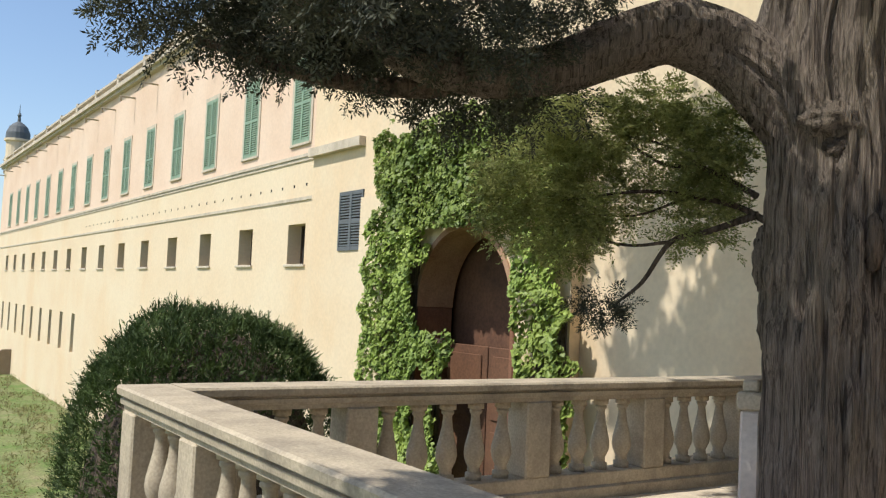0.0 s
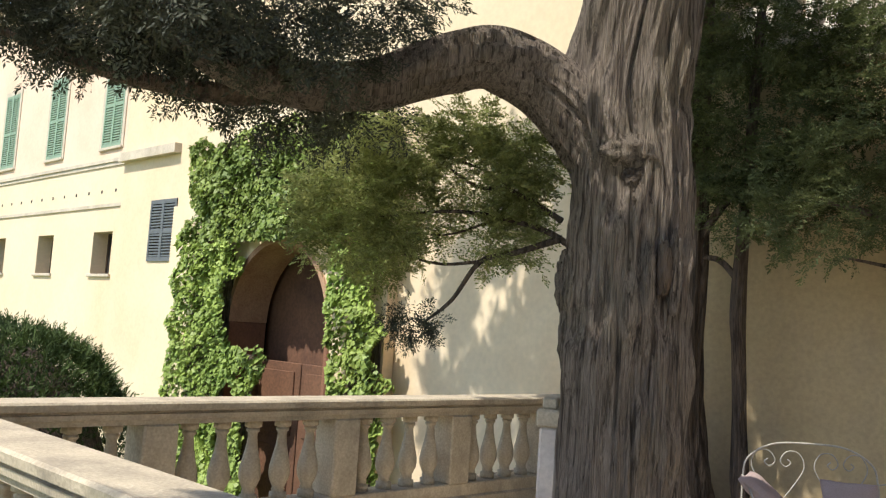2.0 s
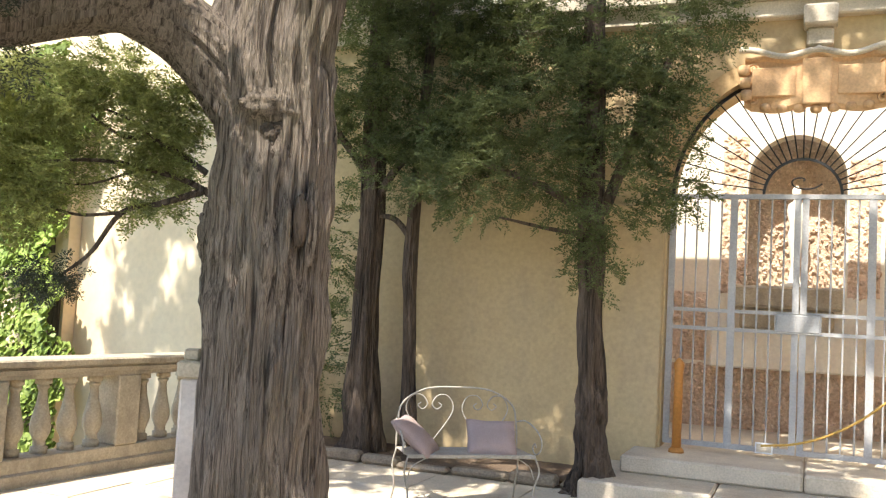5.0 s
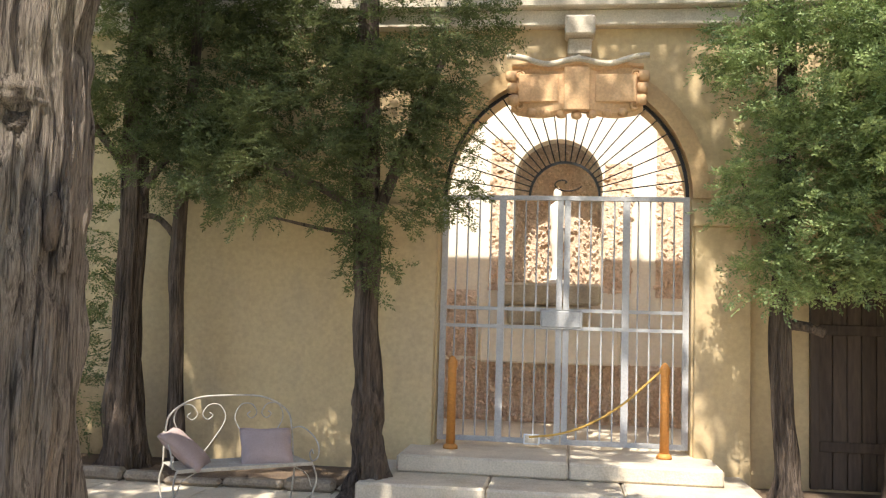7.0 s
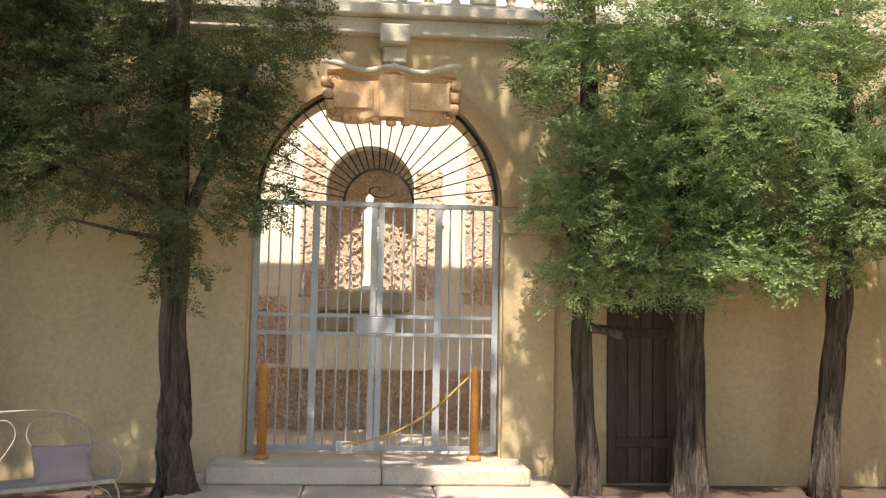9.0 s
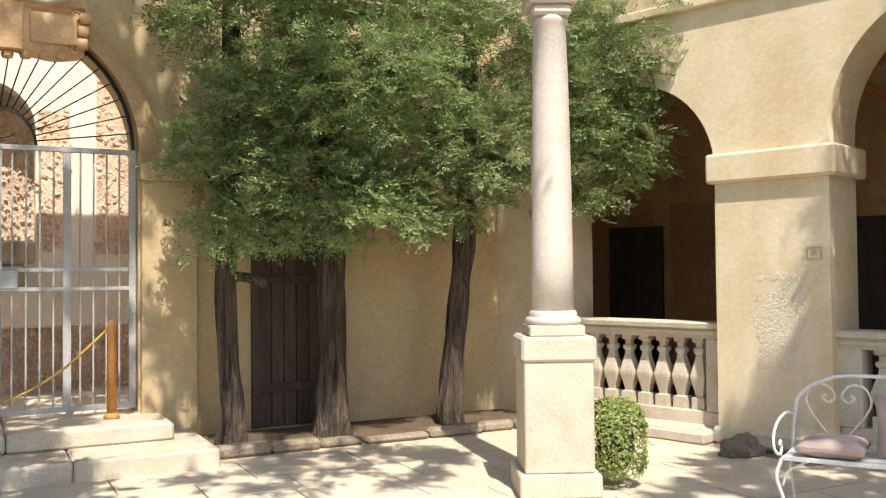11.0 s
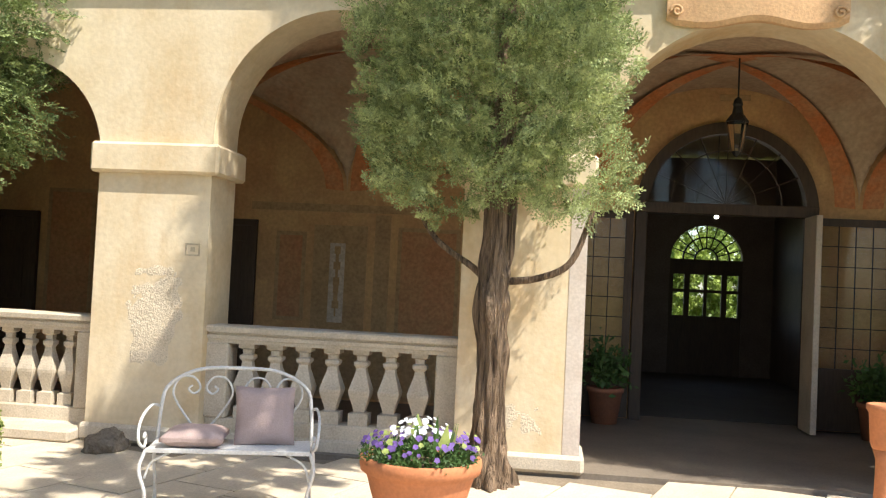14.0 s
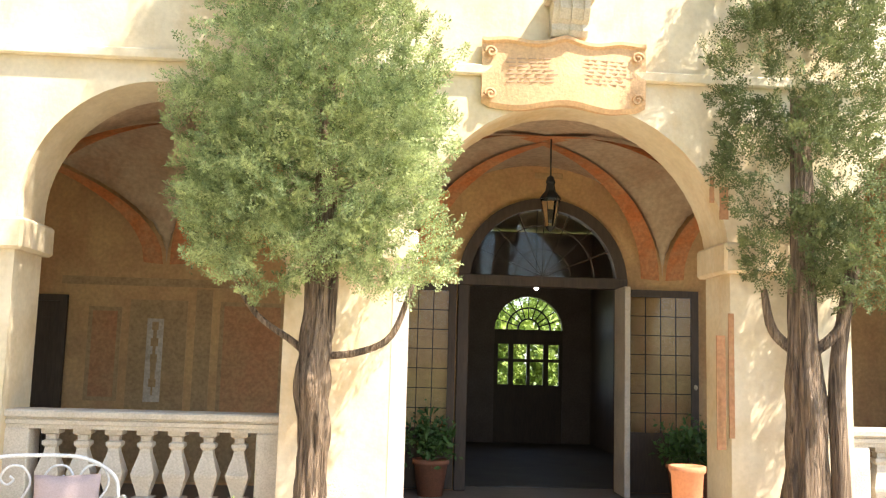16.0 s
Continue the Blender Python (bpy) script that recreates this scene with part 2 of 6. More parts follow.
# ---- builders ----
def part(name, bm, mat, parent=None, label="", smooth=False):
    me = bpy.data.meshes.new(name)
    bm.to_mesh(me)
    bm.free()
    me.materials.append(mat)
    if smooth:
        for p in me.polygons:
            p.use_smooth = True
    ob = new(name, me)
    ob.parent = parent
    if label:
        tagged(ob, label)
    return ob


def shared(name, me, parent, m):
    ob = new(name, me)
    ob.parent = parent
    ob.matrix_basis = m
    return ob


def thing(name, label, category, m=None, group="", kind=""):
    ob = new(name)
    if m is not None:
        ob.matrix_world = m
    return tagged(ob, label, category, group, kind)


def box(bm, x0, x1, y0, y1, z0, z1, bev=0.0):
    r = bmesh.ops.create_cube(bm, size=1.0, matrix=Matrix.Translation(((x0 + x1) / 2, (y0 + y1) / 2, (z0 + z1) / 2))
                              @ Matrix.Diagonal((abs(x1 - x0), abs(y1 - y0), abs(z1 - z0), 1)))
    if bev:
        es = {e for v in r["verts"] for e in v.link_edges}
        bmesh.ops.bevel(bm, geom=list(es), offset=bev, segments=1, affect="EDGES")
    return bm


def boxes(*bs, bev=0.0):
    bm = bmesh.new()
    for b in bs:
        box(bm, *b, bev=bev)
    return bm


def lathe(bm, profile, n=14, at=(0, 0, 0), square=False, phase=0.0):
    rings = []
    for r, z in profile:
        ring = []
        for k in range(n):
            a = 2 * math.pi * (k + phase) / n
            ring.append(bm.verts.new((at[0] + r * math.cos(a), at[1] + r * math.sin(a), at[2] + z)))
        rings.append(ring)
    for a, b in zip(rings, rings[1:]):
        for k in range(n):
            bm.faces.new((a[k], a[(k + 1) % n], b[(k + 1) % n], b[k]))
    bm.faces.new(rings[0][::-1])
    bm.faces.new(rings[-1])
    return bm


def tube(bm, pts, radii, n=8, ridges=0.0, seed=0, cap=True, fine=0.5):
    """A tapered tube along points, with uneven ridges for bark."""
    pts = [Vector(p) for p in pts]
    rings, side = [], None
    for i, p in enumerate(pts):
        d = (pts[min(i + 1, len(pts) - 1)] - pts[max(i - 1, 0)]).normalized()
        if side is None:
            side = d.orthogonal().normalized()
        side = (side - d * side.dot(d)).normalized()
        up = d.cross(side)
        ring = []
        for k in range(n):
            a = 2 * math.pi * k / n
            r = radii[i]
            if ridges:
                r *= 1 + ridges * noise.noise(Vector((math.cos(a) * 2.2 + seed, math.sin(a) * 2.2, i * 0.12))) \
                    + ridges * 0.6 * noise.noise(Vector((math.cos(a) * 7 + seed, math.sin(a) * 7, i * 0.10 + 5))) \
                    + ridges * fine * noise.noise(Vector((math.cos(a) * 19 + seed, math.sin(a) * 19, i * 0.045 + 9)))
            ring.append(bm.verts.new(p + side * r * math.cos(a) + up * r * math.sin(a)))
        rings.append(ring)
    for a, b in zip(rings, rings[1:]):
        for k in range(n):
            bm.faces.new((a[k], a[(k + 1) % n], b[(k + 1) % n], b[k]))
    if cap:
        bm.faces.new(rings[0][::-1])
        bm.faces.new(rings[-1])
    return bm


def smooth_path(pts, per=6):
    """Catmull-Rom through points (x, y, z, radius)."""
    P = [Vector(p) for p in pts]
    P = [2 * P[0] - P[1]] + P + [2 * P[-1] - P[-2]]
    out = []
    for i in range(1, len(P) - 2):
        for k in range(per):
            t = k / per
            out.append(0.5 * (2 * P[i] + (P[i + 1] - P[i - 1]) * t + (2 * P[i - 1] - 5 * P[i] + 4 * P[i + 1] - P[i + 2]) * t * t
                              + (3 * P[i] - P[i - 1] - 3 * P[i + 1] + P[i + 2]) * t ** 3))
    out.append(P[-2])
    return [v.to_3d() for v in out], [max(v.w, 0.003) for v in out]


def limb(bm, pts, per=6, n=8, ridges=0.0, seed=0, fine=0.5):
    p, r = smooth_path([Vector(q) for q in pts], per)
    return tube(bm, p, r, n, ridges, seed, True, fine)


def quads(name, verts, mat, parent=None, label="", normals=False):
    """One mesh from an array of quads (N, 4, 3)."""
    n = len(verts)
    me = bpy.data.meshes.new(name)
    me.vertices.add(n * 4)
    me.vertices.foreach_set("co", verts.reshape(-1).astype(np.float32))
    me.loops.add(n * 4)
    me.loops.foreach_set("vertex_index", np.arange(n * 4, dtype=np.int32))
    me.polygons.add(n)
    me.polygons.foreach_set("loop_start", np.arange(0, n * 4, 4, dtype=np.int32))
    me.update(calc_edges=True)
    me.materials.append(mat)
    ob = new(name, me)
    ob.parent = parent
    if label:
        tagged(ob, label)
    return ob


RNG = np.random.RandomState(7)


def unit(v):
    return v / np.maximum(np.linalg.norm(v, axis=-1, keepdims=True), 1e-6)


def spray_leaves(centres, out, size, leaves=9, thin=0.22, droop=0.0, spread=0.9, fan=False):
    """Feathery sprigs: narrow leaves set along a short twig that grows from each centre along out."""
    n = len(centres)
    ax = unit(unit(out) + spread * 0.55 * RNG.normal(size=centres.shape) + np.array([0, 0, -droop]))
    ln = size[:, None] * RNG.uniform(0.7, 1.4, (n, 1))
    c = np.repeat(centres, leaves, 0)
    o = np.repeat(ax, leaves, 0)
    L = np.repeat(ln, leaves, 0)
    f = np.tile(np.linspace(0.0, 1.0, leaves), n)[:, None]
    d = unit(o * 0.75 + RNG.normal(size=c.shape) * 0.62)
    s = L * RNG.uniform(0.45, 0.8, c.shape[:1])[:, None] * (1.1 - 0.6 * f)
    side = unit(np.cross(d, RNG.normal(size=c.shape)))
    if fan:
        # flat feathery fans: leaflets to both sides of the twig, in one plane
        up = unit(np.array([0, 0, 1.0]) + 0.5 * RNG.normal(size=centres.shape))
        flank = np.repeat(unit(np.cross(ax, up)), leaves, 0)
        way = np.where(np.arange(leaves) % 2, 1.0, -1.0)
        d = unit(o + flank * np.tile(way, n)[:, None] * (0.95 - 0.7 * f) + RNG.normal(size=c.shape) * 0.14)
        s = L * RNG.uniform(0.4, 0.65, c.shape[:1])[:, None] * (1.05 - 0.65 * f)
        side = unit(np.cross(d, np.repeat(up, leaves, 0) + 0.35 * RNG.normal(size=c.shape)))
    base = c + o * L * f * 1.2
    mid, tip = base + d * s * 0.5, base + d * s
    w = s * thin
    return np.stack([base, mid + side * w, tip, mid - side * w], 1)


def blob_points(blobs, density, shell=0.55, holes=0.25, hole_scale=1.6, clump=9, spread=0.055):
    """Points and outward ways in lumpy ellipsoids (x, y, z, rx, ry, rz), mostly near the skin."""
    ps, os_ = [], []
    for x, y, z, rx, ry, rz in blobs:
        n = int(density * (rx * ry * rz) ** (2 / 3.0))
        # sprigs stand in tufts, with gaps between them
        d = np.repeat(unit(RNG.normal(size=(max(n // clump, 1), 3))), clump, 0)
        n = len(d)
        r = shell + (1 - shell) * np.repeat(RNG.uniform(0, 1, (n // clump, 1)), clump, 0) ** 0.6
        lump = np.array([noise.noise(Vector((v[0] * 2.1 + x, v[1] * 2.1 + y, v[2] * 2.1 + z))) for v in d])[:, None]
        r = r * (1 + 0.30 * lump)
        p = np.array([x, y, z]) + d * r * np.array([rx, ry, rz]) + RNG.normal(size=(n, 3)) * spread
        d = unit(d + 0.35 * RNG.normal(size=d.shape))
        keep = np.array([noise.noise(Vector(q * hole_scale)) for q in p]) > -0.5 + holes
        ps.append(p[keep])
        os_.append(d[keep])
    return np.concatenate(ps), np.concatenate(os_)


def crown(name, blobs, density, size, mat, parent, leaves=9, thin=0.2, droop=0.15, up=0.35, fan=False, **kw):
    p, o = blob_points(blobs, density, **kw)
    o = o + np.array([0, 0, up])
    s = size * RNG.uniform(0.6, 1.3, len(p))
    return quads(name, spray_leaves(p, o, s, leaves, thin, droop, 0.9, fan), mat, parent)


def boughs(name, blobs, count, length, mat, parent, sprigs=10, leaflets=8, leaf=0.028, wide=0.36, tilt=0.0, flat=0.35, shell=0.5, holes=0.2, hole_scale=1.7, out_up=0.0):
    """Foliage in flat layered boughs: sprigs to both sides of a twig, small leaflets to both sides of each sprig."""
    P, D = [], []
    for x, y, z, rx, ry, rz in blobs:
        n = max(4, int(count * (rx * ry * rz) ** (2 / 3.0)))
        d = unit(RNG.normal(size=(n, 3)))
        lump = np.array([noise.noise(Vector((v[0] * 2.4 + x, v[1] * 2.4 + y, v[2] * 2.4 + z))) for v in d])[:, None]
        r = (shell + (1 - shell) * RNG.uniform(0, 1, (n, 1)) ** 0.55) * (1 + 0.28 * lump)
        p = np.array([x, y, z]) + d * r * np.array([rx, ry, rz])
        keep = np.array([noise.noise(Vector(q * hole_scale)) for q in p]) > -0.5 + holes
        P.append(p[keep])
        D.append(d[keep])
    P, D = np.concatenate(P), np.concatenate(D)
    n = len(P)
    a = unit(D * np.array([1, 1, 0.45]) + 0.35 * RNG.normal(size=(n, 3)) + np.array([0, 0, tilt]))
    up = unit(np.array([0, 0, 1.0]) + flat * RNG.normal(size=(n, 3)) + out_up * D)
    side = unit(np.cross(a, up))
    up = np.cross(side, a)
    L = length * RNG.uniform(0.6, 1.35, (n, 1))
    P = P - a * L * 0.45
    f = np.linspace(0.08, 1.0, sprigs)
    way = np.where(np.arange(sprigs) % 2, 1.0, -1.0)
    way[-1] = 0.0
    sb = (P[:, None] + a[:, None] * L[:, None] * f[None, :, None] - up[:, None] * (L[:, None] * 0.22) * (f ** 2)[None, :, None]).reshape(-1, 3)
    sd = unit((a[:, None] * 0.75 + side[:, None] * way[None, :, None] * (1.0 - 0.45 * f)[None, :, None] + 0.16 * RNG.normal(size=(n, sprigs, 3))).reshape(-1, 3))
    sl = (L * 0.52 * (1.08 - 0.7 * f)[None, :] * RNG.uniform(0.75, 1.2, (n, sprigs))).reshape(-1, 1)
    su = np.repeat(up, sprigs, 0)
    ss = unit(np.cross(sd, su))
    m = len(sb)
    g = np.linspace(0.05, 1.0, leaflets)
    w2 = np.where(np.arange(leaflets) % 2, 1.0, -1.0)
    w2[-1] = 0.0
    lb = (sb[:, None] + sd[:, None] * sl[:, None] * g[None, :, None]).reshape(-1, 3)
    ld = unit((sd[:, None] * 0.7 + ss[:, None] * w2[None, :, None] + 0.25 * RNG.normal(size=(m, leaflets, 3))).reshape(-1, 3))
    ln = leaf * RNG.uniform(0.7, 1.3, (m * leaflets, 1))
    lu = unit(np.repeat(su, leaflets, 0) + 0.45 * RNG.normal(size=(m * leaflets, 3)))
    ls = unit(np.cross(ld, lu)) * ln * wide * 0.5
    mid = lb + ld * ln * 0.5
    return quads(name, np.stack([lb, mid + ls, lb + ld * ln, mid - ls], 1), mat, parent)


def grid_wall(bm, u0, u1, z0, z1, thick, holes, place):
    """A wall with rectangular openings. place(u, depth, z) gives the point."""
    us = sorted({u0, u1, *[h[0] for h in holes], *[h[1] for h in holes]})
    zs = sorted({z0, z1, *[h[2] for h in holes], *[h[3] for h in holes]})
    made = {}

    def v(u, d, z):
        k = (round(u, 4), round(d, 4), round(z, 4))
        if k not in made:
            made[k] = bm.verts.new(place(u, d, z))
        return made[k]

    def opened(a, b):
        return any(h[0] - 1e-6 < a < h[1] + 1e-6 and h[2] - 1e-6 < b < h[3] + 1e-6 for h in holes)

    solid = {}
    for i in range(len(us) - 1):
        for j in range(len(zs) - 1):
            solid[i, j] = not opened((us[i] + us[i + 1]) / 2, (zs[j] + zs[j + 1]) / 2)
    for (i, j), s in solid.items():
        if not s:
            continue
        a, b, c, d = us[i], us[i + 1], zs[j], zs[j + 1]
        bm.faces.new((v(a, 0, c), v(b, 0, c), v(b, 0, d), v(a, 0, d)))
        bm.faces.new((v(a, thick, d), v(b, thick, d), v(b, thick, c), v(a, thick, c)))
        if not solid.get((i - 1, j)):
            bm.faces.new((v(a, 0, c), v(a, 0, d), v(a, thick, d), v(a, thick, c)))
        if not solid.get((i + 1, j)):
            bm.faces.new((v(b, 0, d), v(b, 0, c), v(b, thick, c), v(b, thick, d)))
        if not solid.get((i, j - 1)):
            bm.faces.new((v(b, 0, c), v(a, 0, c), v(a, thick, c), v(b, thick, c)))
        if not solid.get((i, j + 1)):
            bm.faces.new((v(a, 0, d), v(b, 0, d), v(b, thick, d), v(a, thick, d)))
    return bm


def arch_wall(bm, u0, u1, z0, z1, thick, arches, place, n=28):
    """A wall with arched openings (centre, half width, spring, sill)."""
    us = {u0, u1}
    for c, h, s, f in arches:
        us |= {c - h * math.cos(math.pi * k / n) for k in range(n + 1)}
    us = sorted(us)

    def low(u, mid):
        for c, h, s, f in arches:
            if c - h < mid < c + h:
                return s + math.sqrt(max(h * h - (u - c) ** 2, 0)), True
        return z0, False

    def quad(*ps):
        bm.faces.new([bm.verts.new(place(*p)) for p in ps])

    for a, b in zip(us, us[1:]):
        if b - a < 1e-5:
            continue
        m = (a + b) / 2
        la, op = low(a, m)
        lb, _ = low(b, m)
        quad((a, 0, la), (b, 0, lb), (b, 0, z1), (a, 0, z1))
        quad((a, thick, z1), (b, thick, z1), (b, thick, lb), (a, thick, la))
        quad((a, 0, z1), (b, 0, z1), (b, thick, z1), (a, thick, z1))
        quad((a, thick, la), (b, thick, lb), (b, 0, lb), (a, 0, la))
    for c, h, s, f in arches:
        for u, sg in ((c - h, 1), (c + h, -1)):
            quad((u, 0, z0), (u, 0, s), (u, thick, s), (u, thick, z0))
        if f > z0:
            quad((c - h, 0, z0), (c + h, 0, z0), (c + h, 0, f), (c - h, 0, f))
            quad((c - h, thick, f), (c + h, thick, f), (c + h, thick, z0), (c - h, thick, z0))
            quad((c - h, 0, f), (c + h, 0, f), (c + h, thick, f), (c - h, thick, f))
    for u in (u0, u1):
        quad((u, 0, z0), (u, 0, z1), (u, thick, z1), (u, thick, z0))
    bmesh.ops.remove_doubles(bm, verts=bm.verts, dist=1e-4)
    bmesh.ops.recalc_face_normals(bm, faces=bm.faces)
    return bm


def arch_band(bm, c, r0, r1, spring, d0, d1, place, n=28, a0=0.0, a1=math.pi):
    """A moulding round an arch between radii r0 and r1, from depth d0 to d1."""
    rows = []
    for k in range(n + 1):
        a = a0 + (a1 - a0) * k / n
        ring = [(c - r * math.cos(a), d, spring + r * math.sin(a)) for r, d in ((r0, d0), (r1, d0), (r1, d1), (r0, d1))]
        rows.append([bm.verts.new(place(*p)) for p in ring])
    for a, b in zip(rows, rows[1:]):
        for k in range(4):
            bm.faces.new((a[k], a[(k + 1) % 4], b[(k + 1) % 4], b[k]))
    bm.faces.new(rows[0])
    bm.faces.new(rows[-1][::-1])
    bmesh.ops.recalc_face_normals(bm, faces=bm.faces)
    return bm


def run(bm, profile, x0, x1):
    """A moulding of one section (y, z) from x0 to x1."""
    ends = [[bm.verts.new((x, y, z)) for y, z in profile] for x in (x0, x1)]
    n = len(profile)
    for k in range(n):
        bm.faces.new((ends[0][k], ends[1][k], ends[1][(k + 1) % n], ends[0][(k + 1) % n]))
    bm.faces.new(ends[0][::-1])
    bm.faces.new(ends[1])
    bmesh.ops.recalc_face_normals(bm, faces=bm.faces)
    return bm


def bm_mesh(name, bm, mat, smooth=False):
    me = bpy.data.meshes.new(name)
    bm.to_mesh(me)
    bm.free()
    me.materials.append(mat)
    if smooth:
        for p in me.polygons:
            p.use_smooth = True
    return me


# Arcade frame: u runs along the arcade, v into the building
ARC = Matrix.Translation((6.15, 6.40, 0)) @ Matrix.Rotation(radians(-72), 4, "Z")


def along(u, d, z):
    return Vector((u, d, z))


NORTH = 9.1


def north(u, d, z):
    return Vector((u, NORTH + d, z))


# The wing, portal and terrace balustrade stand askew to the gate wall, turned about the old tree
SKEW = Matrix.Translation((-2.83, 4.37, 0)) @ Matrix.Rotation(radians(-5.87), 4, "Z") @ Matrix.Translation((2.83, -4.37, 0))


# ---- ground and terrace ----
def garden():
    bm = bmesh.new()
    n, size = 60, 900.0
    grid = {}
    for i in range(n + 1):
        for j in range(n + 1):
            a, b = (i / n * 2 - 1), (j / n * 2 - 1)
            x, y = a * abs(a) ** 1.5 * size, b * abs(b) ** 1.5 * size
            z = -4.25 + 0.10 * noise.noise(Vector((x * 0.12, y * 0.12, 0)))
            grid[i, j] = bm.verts.new((x, y, z))
    for i in range(n):
        for j in range(n):
            bm.faces.new((grid[i, j], grid[i + 1, j], grid[i + 1, j + 1], grid[i, j + 1]))
    return tagged(part("ground", bm, GRASS), "mown grass of the lower garden", "ground", kind="structure")


garden()
terrace = tagged(part("terrace", boxes((-6.7, 14.0, 1.3, 9.08, -4.5, -0.03), (-2.6, 14.0, -9.0, 1.3, -4.5, -0.031)), JOINT),
                 "raised stone-paved terrace with retaining walls", "terrace", kind="structure")


# ---- the long wing of the villa ----
def long_wing():
    wing = thing("villa_wing", "long cream plastered villa wing with green shutters", "building", SKEW)
    pitch, first = 3.345, -20.35
    xs = [first - pitch * k for k in range(15)]
    holes = [(x - 0.5, x + 0.5, 2.35, 3.33) for x in xs]
    holes += [(x - 0.5, x + 0.5, 5.33, 7.48) for x in xs]
    holes += [(-45.2 - 2.8 * k - 0.35, -45.2 - 2.8 * k + 0.35, -1.6, 0.22) for k in range(9)]
    bm = grid_wall(bmesh.new(), -71.5, -19.45, -4.6, 4.95, 0.55, [h for h in holes if h[3] < 4.5], north)
    part("wall", bm, FACADE, wing)
    bm = grid_wall(bmesh.new(), -71.5, -19.45, 4.95, 9.75, 0.55, [h for h in holes if h[3] > 4.5], north)
    part("wall", bm, PINKWALL, wing, "pinkish upper storey")
    # Small blocks on the wall, painted near-black for the shade inside holes
    hole = bm_mesh("drain_hole", boxes((-0.035, 0.035, -0.006, 0.05, -0.035, 0.035)), DARK)
    for k in range(34):
        shared("drain_hole", hole, wing, pose(-19.9 - 0.72 * k, NORTH, 4.28))
    bm = grid_wall(bmesh.new(), -19.45, -5.9, -4.6, 9.75, 0.6, [(-17.95, -16.85, 2.62, 3.92), (-14.25, -11.25, -4.6, 3.02)],
                   lambda u, d, z: Vector((u, NORTH - 0.06 + d, z)))
    part("wall", bm, FACADE, wing, "plain end bay")
    part("core", boxes((-71.0, -5.8, NORTH + 0.75, NORTH + 9, -4.6, 9.6)), DARK, wing, "near-black block standing for the unlit rooms")
    # mouldings
    part("string_course", boxes((-71.5, -19.47, NORTH - 0.06, NORTH + 0.05, 4.95, 5.03), (-71.5, -19.47, NORTH - 0.03, NORTH + 0.05, 4.86, 4.95)), STONE, wing)
    part("string_course", boxes((-71.5, -19.47, NORTH - 0.035, NORTH + 0.05, 3.90, 3.98)), STONE, wing)
    part("string_course", boxes((-19.45, -16.9, NORTH - 0.22, NORTH - 0.0, 4.86, 5.06)), STONE, wing)
    part("eave_cornice", boxes((-71.8, -5.9, NORTH - 0.30, NORTH + 0.6, 9.75, 9.92), (-71.8, -5.9, NORTH - 0.18, NORTH + 0.6, 9.62, 9.75)), STONE, wing)
    br = bm_mesh("bracket", boxes((-0.035, 0.035, -0.62, 0.05, -0.06, 0.0), (-0.03, 0.03, -0.60, -0.52, -0.22, -0.06), bev=0.01), WORN)
    for k in range(16):
        shared("bracket", br, wing, pose(-24 - 3.1 * k, NORTH, 9.1))
    # parapet above the eaves
    part("parapet", boxes((-71.8, -5.9, NORTH - 0.12, NORTH + 0.1, 10.28, 10.38)), STONE, wing)
    pm = bm_mesh("parapet_post", boxes((-0.16, 0.16, -0.12, 0.1, 9.92, 10.5)), STONE)
    for k in range(17):
        shared("parapet_post", pm, wing, pose(-7 - 4 * k, NORTH, 0))
    # small windows: frame and near-black pane behind the reveal, room darkness as colour
    def window_mesh(w, h, m=0.05):
        return boxes((-w, w, 0.36, 0.40, 0, m), (-w, w, 0.36, 0.40, h - m, h), (-w, -w + m, 0.36, 0.40, m, h - m), (w - m, w, 0.36, 0.40, m, h - m),
                     (-m / 2, m / 2, 0.36, 0.40, m, h - m))
    fr = bm_mesh("frame", window_mesh(0.5, 0.98), DARKWOOD)
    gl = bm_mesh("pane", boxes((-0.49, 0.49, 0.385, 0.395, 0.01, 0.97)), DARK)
    sill = bm_mesh("sill", boxes((-0.58, 0.58, -0.06, 0.35, -0.07, 0.0), bev=0.01), STONE)
    for x in xs:
        w = new("window")
        w.parent, w.matrix_basis = wing, pose(x, NORTH, 2.35)
        for nm, me in (("frame", fr), ("pane", gl), ("sill", sill)):
            shared(nm, me, w, Matrix())
    # green louvred shutters, closed
    def shutter(w, h, mat):
        bm = boxes((-w, -w + 0.06, -0.03, 0.02, 0, h), (w - 0.06, w, -0.03, 0.02, 0, h), (-0.05, 0.05, -0.032, 0.02, 0, h),
                   (-w, w, -0.028, 0.018, 0, 0.09), (-w, w, -0.028, 0.018, h - 0.09, h), (-w, w, -0.028, 0.018, h * 0.45, h * 0.45 + 0.08))
        z = 0.1
        while z < h - 0.1:
            for a, b in ((-w + 0.06, -0.05), (0.05, w - 0.06)):
                box(bm, a, b, -0.022, 0.012, z, z + 0.035)
            z += 0.062
        return bm_mesh("shutter", bm, mat)
    sh = shutter(0.5, 2.15, GREENPAINT)
    trim = bm_mesh("surround", boxes((-0.62, -0.5, -0.025, 0.05, -0.05, 2.2), (0.5, 0.62, -0.025, 0.05, -0.05, 2.2), (-0.62, 0.62, -0.027, 0.05, 2.15, 2.27)), STONE)
    for x in xs:
        w = new("window")
        w.parent, w.matrix_basis = wing, pose(x, NORTH, 5.33)
        shared("surround", trim, w, Matrix())
        shared("shutter", sh, w, Matrix())
        shared("sill", sill, w, Matrix())
